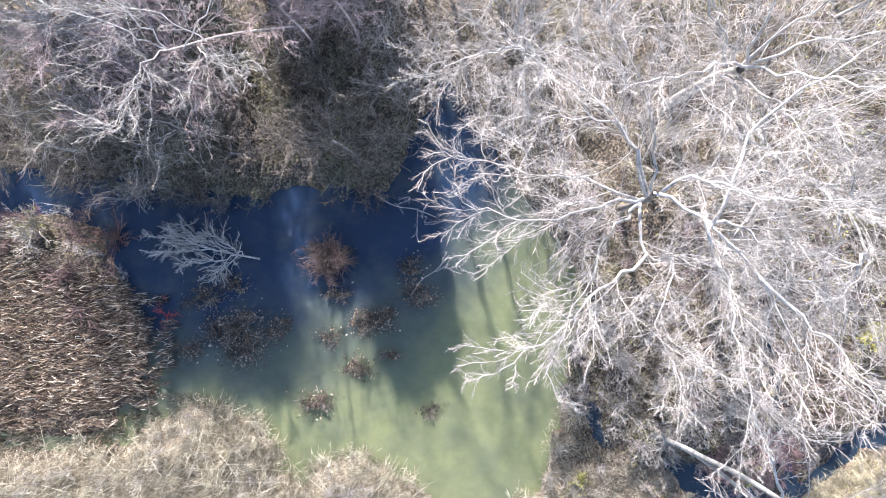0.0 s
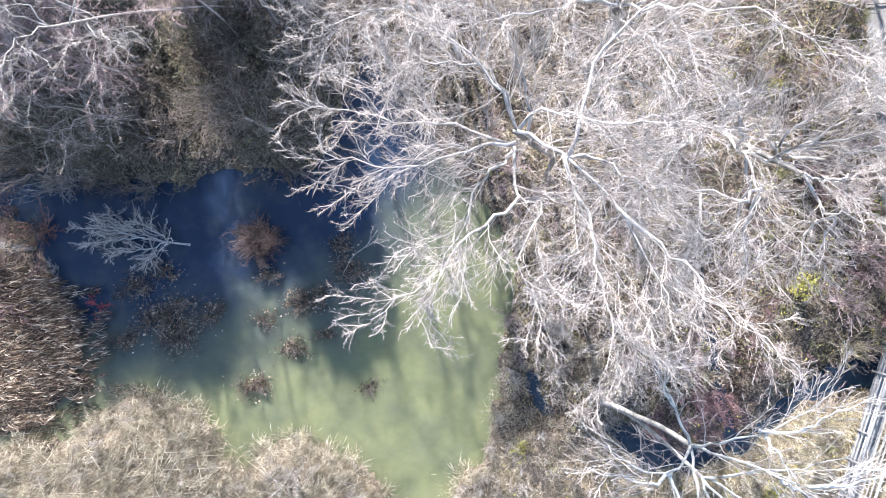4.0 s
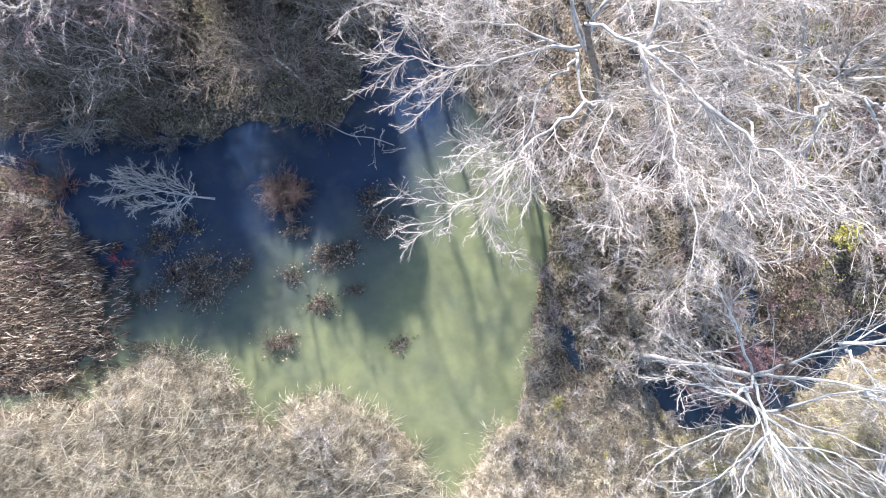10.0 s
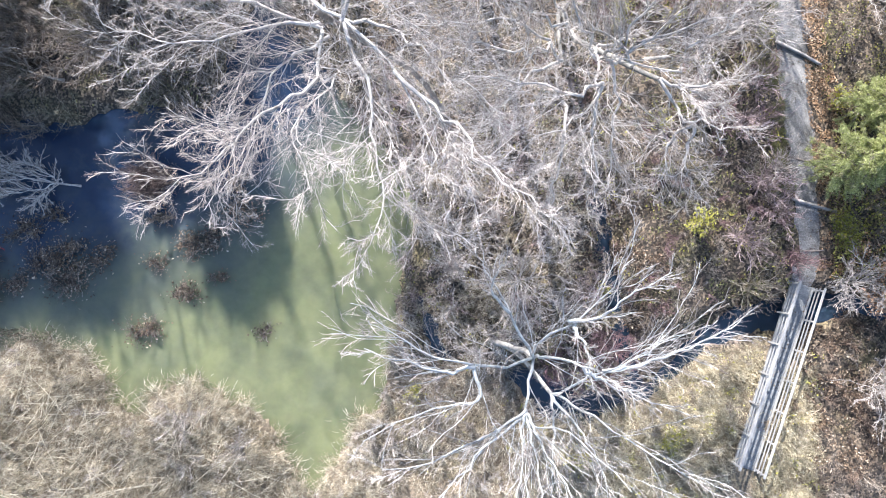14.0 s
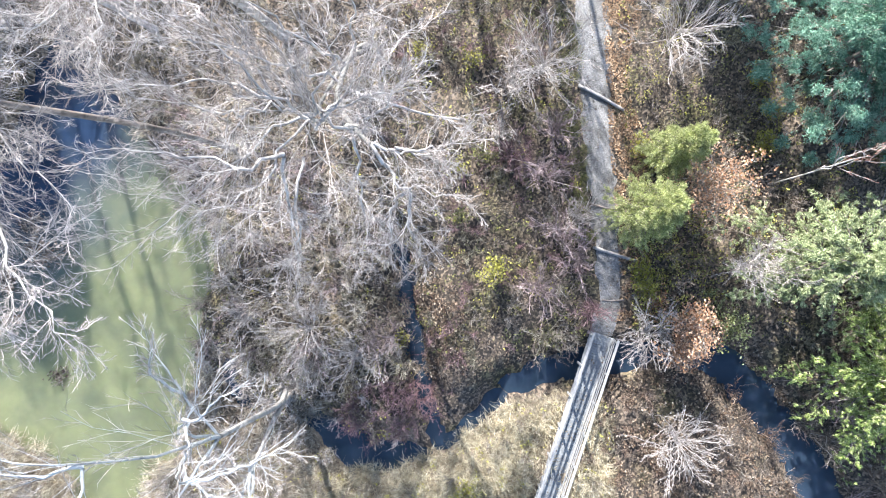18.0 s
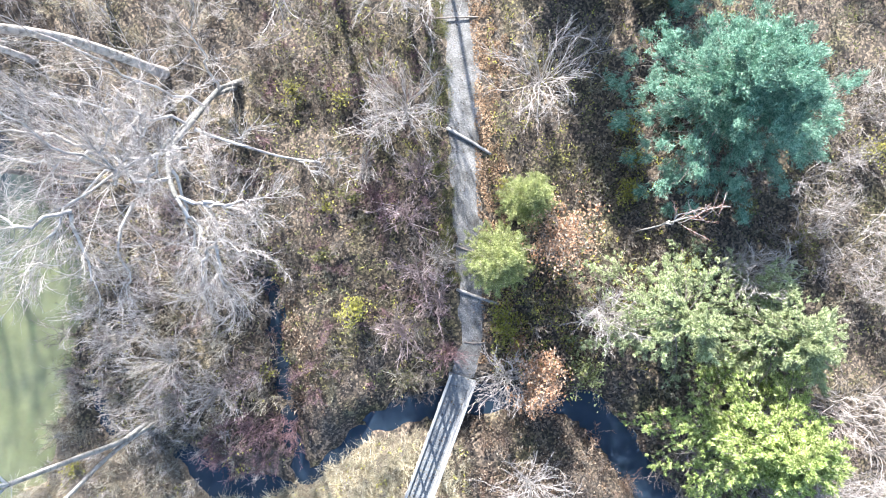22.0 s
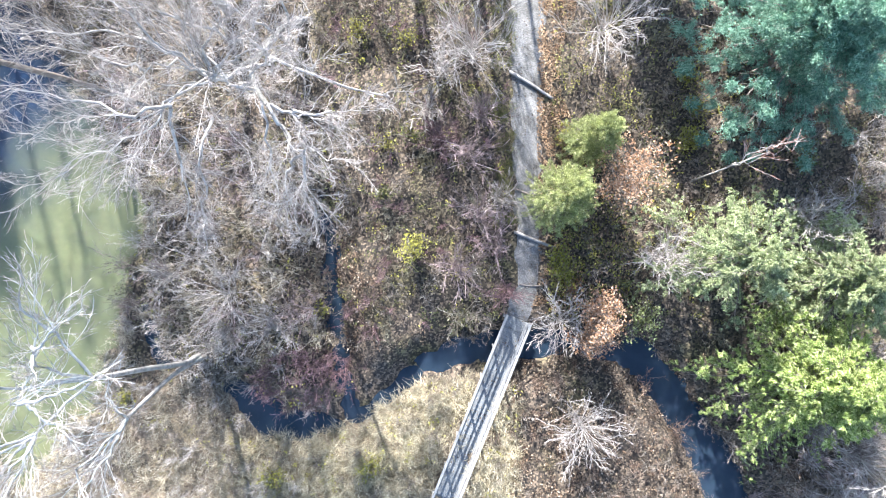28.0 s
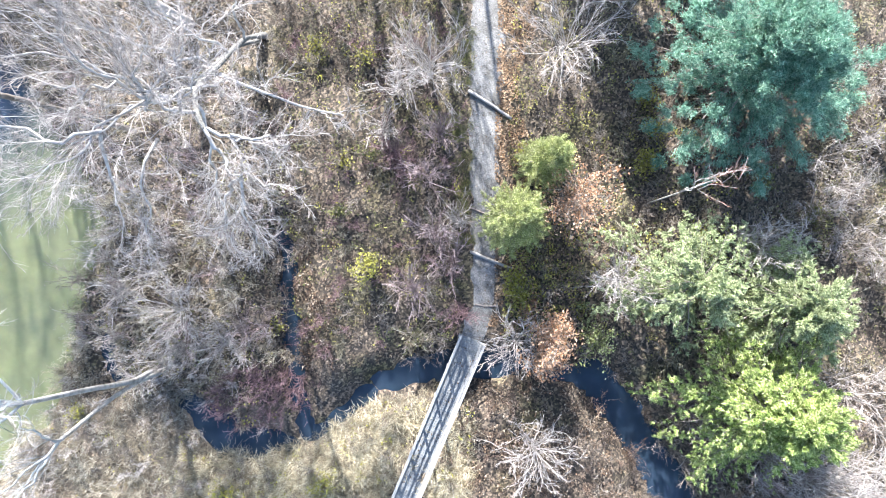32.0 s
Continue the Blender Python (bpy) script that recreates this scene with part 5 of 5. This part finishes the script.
for q, (x, y, h, w, mat, leafmat, n, label) in enumerate([
    (26.9, 6.4, 5.6, 2.3, TWIG_PALE, None, 0, "grey leafless shrub spreading beside the path"), (12.2, -10.4, 2.8, 1.7, TWIG_GREY, None, 0, "grey leafless shrub at the foot of the twin tree"), (10.8, -11.4, 1.8, 1.3, TWIG_GREY, None, 0, "grey leafless shrub at the foot of the twin tree"), (13.4, -9.6, 2.6, 1.7, TWIG_GREY, LEAF_OLIVE, 60, "grey leafless shrub on the creek bank"),
    (29.0, -6.9, 2.6, 1.5, TWIG_PURPLE, None, 0, "pinkish leafless shrub leaning over the bridge end"), (34.2, 7.8, 5.6, 2.8, TWIG_PALE, None, 0, "grey leafless shrub with many fine stems"),
    (27.7, 12.2, 9.5, 3.2, TWIG_PALE, None, 0, "tall grey leafless shrub leaning over the path"), (25.2, 5.6, 3.6, 2.2, TWIG_GREY, None, 0, "grey leafless shrub near the path"), (25.0, 1.8, 3.0, 2.0, TWIG_PURPLE, None, 0, "pinkish leafless shrub in brown brush"), (24.4, 3.2, 2.6, 1.6, TWIG_GREY, None, 0, "small grey leafless shrub in brown brush"),
    (27.4, -2.6, 3.0, 2.0, TWIG_PINK, None, 0, "pinkish leafless shrub near the path"), (26.8, 0.8, 3.2, 2.2, TWIG_PINK, None, 0, "pinkish leafless shrub near the path"), (26.2, -5.6, 2.6, 2.0, TWIG_PINK, None, 0, "pinkish leafless shrub near the creek"), (27.6, 3.0, 2.6, 1.7, TWIG_PINK, None, 0, "pinkish leafless shrub near the path"),
    (28.4, -4.0, 2.4, 2.0, TWIG_PINK, None, 0, "pinkish leafless shrub reaching over the path"), (28.6, -1.6, 2.4, 1.9, TWIG_GREY, None, 0, "grey-pink leafless shrub at the path edge"), (26.6, -8.4, 1.8, 1.4, TWIG_TAN, LEAF_OLIVE, 80, "tan shrub at the creek bank"),
    (32.1, -8.4, 3.4, 1.6, TWIG_PALE, None, 0, "pale leafless shrub beside the bridge"), (33.3, -14.3, 3.0, 2.2, TWIG_PALE, None, 0, "pale leafless shrub in brown brush"), (37.2, -4.8, 5.0, 1.3, TWIG_PALE, None, 0, "pale leafless shrub below the evergreens"),
    (52.5, -12.8, 8.0, 3.4, TWIG_PALE, None, 0, "white-grey leafless shrub at the wood edge"), (44.6, -2.8, 4.6, 1.5, TWIG_PALE, None, 0, "pink-grey leafless shrub in brown brush"), (48.0, -15.4, 7.6, 3.0, TWIG_PALE, None, 0, "white-grey leafless shrub in brown brush"), (54.0, -3.0, 3.6, 3.0, TWIG_PALE, None, 0, "pink-grey leafless shrub at the wood edge"),
    (23.9, -4.7, 2.6, 1.0, TWIG_BROWN, LEAF_YELLOW, 700, "small shrub with yellow-green leaves"), (22.0, -1.4, 1.3, 0.8, TWIG_BROWN, LEAF_OLIVE, 260, "small olive-leaved shrub in brown brush"), (18.4, -8.2, 0.9, 0.5, TWIG_BROWN, LEAF_YELLOW, 160, "tiny yellow-leaved shrub by the ditch"),
    (45.6, 0.6, 2.2, 1.2, TWIG_BROWN, LEAF_OLIVE, 500, "dark olive-leaved shrub below the large pine"), (42.2, -2.6, 2.4, 0.9, TWIG_BROWN, LEAF_YELLOW, 420, "yellow-leaved shrub among evergreens"), (39.2, 1.8, 1.6, 1.0, TWIG_BROWN, LEAF_YELLOW, 700, "yellow-leaved shrub in the shade"), (38.9, 5.4, 1.5, 0.9, TWIG_BROWN, LEAF_YELLOW, 500, "yellow-leaved shrub in the shade"), (39.5, 3.6, 1.4, 0.9, TWIG_BROWN, LEAF_YELLOW, 500, "yellow-leaved shrub in the shade"),
    (34.8, -0.9, 8.4, 1.3, TWIG_BROWN, LEAF_OAK, 2200, "young oak holding pinkish-brown dead leaves"), (33.9, -7.9, 5.4, 1.15, TWIG_BROWN, LEAF_OAK, 2000, "young oak holding orange-brown dead leaves"), (33.6, -9.4, 4.6, 0.9, TWIG_BROWN, LEAF_OAK, 1500, "young oak holding orange-brown dead leaves"),
    (36.6, -8.4, 2.0, 1.3, TWIG_BROWN, LEAF_GREEN, 900, "green-leaved shrub on the creek bank"), (32.2, -5.9, 1.4, 1.5, TWIG_BROWN, LEAF_YELLOW, 900, "low yellow-leaved shrub by the path"), (31.9, -4.9, 1.1, 1.0, TWIG_BROWN, LEAF_YELLOW, 420, "low yellow-leaved shrub by the path"), (32.9, -6.6, 1.3, 1.1, TWIG_BROWN, LEAF_OAK, 420, "low shrub holding a few orange dead leaves"), (32.4, 2.0, 1.4, 0.8, TWIG_BROWN, LEAF_YELLOW, 300, "yellow-green shrub by the path"),
    (23.6, 2.0, 1.4, 1.0, TWIG_BROWN, LEAF_OLIVE, 320, "olive-leaved shrub in brown brush"), (22.2, 1.4, 1.2, 0.9, TWIG_BROWN, LEAF_YELLOW, 200, "yellowing low shrub in brown brush"), (20.4, 8.0, 1.4, 1.2, TWIG_BROWN, LEAF_YELLOW, 260, "yellowing low shrub in brown brush"), (23.2, 7.4, 1.2, 1.0, TWIG_BROWN, LEAF_YELLOW, 220, "yellowing low shrub in brown brush"),
    (48.6, -1.2, 2.0, 1.6, TWIG_BROWN, LEAF_OLIVE, 500, "dark olive-leaved shrub in brown brush"), (52.0, 3.6, 2.2, 1.7, TWIG_BROWN, LEAF_YELLOW, 420, "yellow-green shrub at the wood edge"), (16.0, -17.6, 1.4, 1.2, TWIG_BROWN, LEAF_YELLOW, 300, "yellowing shrub on the creek bank"), (21.6, -16.8, 1.4, 1.0, TWIG_TAN, LEAF_YELLOW, 300, "yellow-green shrub in golden grass"),
    (7.2, -13.6, 1.0, 0.9, TWIG_TAN, LEAF_YELLOW, 160, "yellow-leaved shrub on the pond bank"), (-1.2, -20.4, 1.4, 0.9, TWIG_TAN, LEAF_YELLOW, 300, "yellow-leaved shrub on the pond bank"), (-18.9, -3.6, 1.3, 1.1, TWIG_RED, None, 0, "small bright red-twigged bush at the reed edge"),
    (-22.0, 1.2, 2.4, 1.9, TWIG_RUSSET, None, 0, "dull red-twigged dogwood in the shade"), (-24.6, -1.0, 2.0, 2.0, TWIG_PURPLE, None, 0, "purplish leafless shrub in the reeds"), (-27.0, 2.0, 2.2, 2.2, TWIG_GREY, LEAF_OLIVE, 300, "grey leafy shrub in shade"), (-24.0, -3.4, 1.6, 1.8, TWIG_PURPLE, None, 0, "purplish leafless shrub over the reeds"),
    (-20.4, 4.4, 4.2, 2.6, TWIG_GREY, None, 0, "grey-green lichened shrub over the water"), (-17.6, 6.0, 4.0, 2.2, TWIG_GREY, None, 0, "grey lichened shrub in the thicket"), (-7.4, 6.2, 4.2, 2.6, TWIG_BROWN, LEAF_OLIVE, 300, "olive-brown shrub over the water"),
    (-14.2, -12.0, 2.2, 2.4, TWIG_TAN, None, 0, "pale tan leafless shrub on the shore"), (-6.8, -14.4, 2.2, 2.0, TWIG_GREY, None, 0, "grey leafless shrub on the shore"), (-3.6, -16.6, 2.0, 2.0, TWIG_GREY, None, 0, "grey leafless shrub on the shore"), (-18.2, -14.6, 2.0, 2.4, TWIG_TAN, None, 0, "pale tan leafless shrub on the shore"),
    (9.8, -6.4, 2.4, 2.0, TWIG_GREY, None, 0, "grey leafless shrub on the bank"), (13.4, -7.2, 3.6, 2.2, TWIG_PALE, None, 0, "pale leafless shrub among brush"), (16.0, -9.0, 2.8, 2.0, TWIG_GREY, None, 0, "grey leafless shrub beside the ditch")]):
    if mat is TWIG_PALE:
        z = float(height(np.array([x]), np.array([y]))[0])
        gs = np.random.default_rng(900 + q)
        bare_tree("sapling", label.replace("shrub", "sapling"), [(x, y, z - 0.1), (x, y - 0.05, z + h * 0.2), (x + 0.1, y - 0.1, z + h * 0.5)], 0.04, radial((x, y, z + 0.1), (x + 0.1, y - 0.1, z + h * 0.4), 22, w * 0.95, h * 0.6, gs, 0.1), BARK_GREY, TWIG_PALE, 900 + q, per=(8, 5, 4), share=(0.40, 0.42, 0.42), r_limb=0.48, lift=0.06, jitter=0.13, spread=0.6, least=0.0042, crook=0.03)
    else:
        shrub("shrub", label, x, y, h, w, mat, 500 + q, leafmat=leafmat, n=n)


# ---- evergreens ----
def evergreen(name, label, base, h, r, mat, seed, whorls=16, per=8, sprays=26, leaf=0.16, tuft=9, droop=-0.15, lean=(0, 0), rough=0.35, bottom=0.15, dome=0.6, needle_lift=0.1, clump=0.0, frond=0.33):
    """A conifer: trunk, whorled boughs, and sprays of foliage along them."""
    g = np.random.default_rng(seed)
    root = tagged(new(name), label, "tree")
    root.location = base
    top = np.array([lean[0], lean[1], h])
    tp = spline([(0, 0, -0.1), top * 0.5, top], 12)
    part("trunk", joined("trunk", [(tp[None], np.linspace(0.02 * h, 0.02, 12)[None])], BARK_DARK, 8), root)
    pts, rads, spots = [], [], []
    for q in range(whorls):
        s = bottom + (0.97 - bottom) * q / (whorls - 1)
        reach = r * (1 - s) ** dome
        for _ in range(per):
            a = g.uniform(0, 2 * math.pi)
            L = max(0.4, reach * g.uniform(1 - rough * 1.6, 1 + rough * 0.6))
            d = np.array([math.cos(a), math.sin(a), 0])
            p0 = top * s
            c = spline([p0, p0 + d * L * 0.5 + [0, 0, L * (0.16 + droop * 0.3)], p0 + d * L + [0, 0, L * droop]], 6)
            pts.append(c)
            rads.append(np.linspace(0.006 * h * (1 - s) + 0.015, 0.01, 6))
    pts, rads = np.array(pts), np.array(rads)
    k = sprout(pts, rads, sprays // 3, frond, 4, g, 0.75, 0.0, 0.3, 0.1, 0.5, 0.008)
    part("bough_frame", joined("bough_frame", [(pts, rads), k], BARK_DARK), root, kind="stuff")
    n = len(k[0]) * tuft // 7
    if frond > 0.4:
        k = sprout(*k, 6, 0.5, 4, g, 0.8, -0.02, 0.1, 0.12, 0.6, 0.006)
    idx, w = g.integers(0, len(k[0]), n), g.uniform(0.0, 1.0, n)
    f = w * 3
    i = np.minimum(f.astype(int), 2)
    u = (f - i)[:, None]
    spots = k[0][idx, i] * (1 - u) + k[0][idx, i + 1] * u
    along = k[0][idx, i + 1] - k[0][idx, i]
    along /= np.linalg.norm(along, axis=1, keepdims=True) + 1e-9
    m = n // (3 if frond < 0.4 else 12)
    idx, i = g.integers(0, len(pts), m), g.integers(1, 5, m)
    spots = np.concatenate([spots, pts[idx, i] + g.normal(size=(m, 3)) * leaf * 0.6])
    along = np.concatenate([along, g.normal(size=(m, 3)) * 0.6])
    if clump:
        mids = k[0][::3, -1] + np.array([0, 0, 0.15])
        pick = g.integers(0, len(mids), len(spots) * 2 // 3)
        ball = g.normal(size=(len(pick), 3))
        ball *= clump * g.uniform(0.1, 1.0, (len(pick), 1)) / np.linalg.norm(ball, axis=1, keepdims=True)
        spots[: len(pick)] = mids[pick] + ball * [1, 1, 0.7]
    spots, along = np.repeat(spots, 10, axis=0), np.repeat(along, 10, axis=0)
    spots = spots + g.normal(size=spots.shape) * leaf * (0.45 if frond < 0.4 else 0.28)
    out = spots - top * 0.45
    out /= np.linalg.norm(out, axis=1, keepdims=True) + 1e-9
    lead = out * 0.5 if frond < 0.4 else along * 0.9
    d = lead + g.normal(size=spots.shape) * 0.5 + np.array([0, 0, needle_lift])
    d *= leaf * g.uniform(0.8, 1.6, (len(d), 1)) / (np.linalg.norm(d, axis=1, keepdims=True) + 1e-9)
    v, fc = spikes(np.stack([spots, spots + d], 1), leaf * (0.15 if frond < 0.4 else 0.2) * np.ones(len(spots)), g)
    part("foliage", quads_mesh("foliage", v, fc, mat, False), root, kind="stuff")
    return root


evergreen("pine_tree", "large blue-green pine with layered tufted boughs", (43.3, 5.9, 0.9), 10.0, 5.5, LEAF_PINE, 61, 12, 13, 26, 0.125, 118, 0.05, rough=0.34, dome=0.5, clump=0.52)
evergreen("cedar_tree", "pale olive-green evergreen with hanging sprays", (45.6, -5.8, 0.9), 8.0, 3.9, LEAF_HEMLOCK, 68, 12, 10, 26, 0.125, 76, -0.14, rough=0.7, needle_lift=-0.1, frond=0.46)
evergreen("cedar_tree", "bright yellow-green evergreen with feathery boughs", (44.4, -10.9, 0.9), 8.8, 4.8, LEAF_CEDAR, 62, 13, 11, 27, 0.125, 92, -0.14, rough=0.7, needle_lift=-0.1, frond=0.46)
evergreen("hemlock_tree", "pale grey-green evergreen with drooping sprays", (40.3, -4.9, 0.9), 9.0, 3.7, LEAF_HEMLOCK, 63, 12, 9, 26, 0.125, 76, -0.14, rough=0.7, needle_lift=-0.1, frond=0.46)
# stands out of view, added to darken the brush beyond the path
evergreen("pine_tree", "unseen dark pine added to shade the brush by the path", (35.2, 17.5, 0.9), 11.0, 2.8, LEAF_PINE, 66, 11, 7, 18, 0.6, 12, 0.0, rough=0.5)
evergreen("pine_tree", "dark blue-green pine beside the large pine", (40.8, 14.0, 0.9), 7.0, 2.6, LEAF_PINE, 67, 10, 8, 18, 0.2, 40, 0.05, rough=0.5)
evergreen("juniper", "tall bright green juniper beside the path", (31.8, -1.7, 1.0), 7.6, 2.1, LEAF_GREEN, 64, 13, 15, 18, 0.095, 34, 0.12, rough=0.16, bottom=0.08, dome=0.45)
evergreen("juniper", "slimmer green juniper beside the path", (33.4, 1.3, 1.0), 7.4, 1.6, LEAF_GREEN, 65, 12, 13, 18, 0.095, 38, 0.12, rough=0.16, bottom=0.08, dome=0.45)
# out of view: added so that their shadows fall across the upper pond
for q, (x, y, h) in enumerate([(-26.0, 27.0, 16.6), (-23.2, 28.0, 17.4), (-20.4, 27.4, 17.4), (-11.8, 27.0, 17.2), (-9.6, 27.6, 16.6)]):
    evergreen("pine_tree", "tall unseen pine added to shade the pond", (x, y, 0.6), h + 2.4, 4.0, LEAF_PINE, 70 + q, 12, 6, 18, 0.95, 9, 0.0, bottom=0.3, rough=0.5)
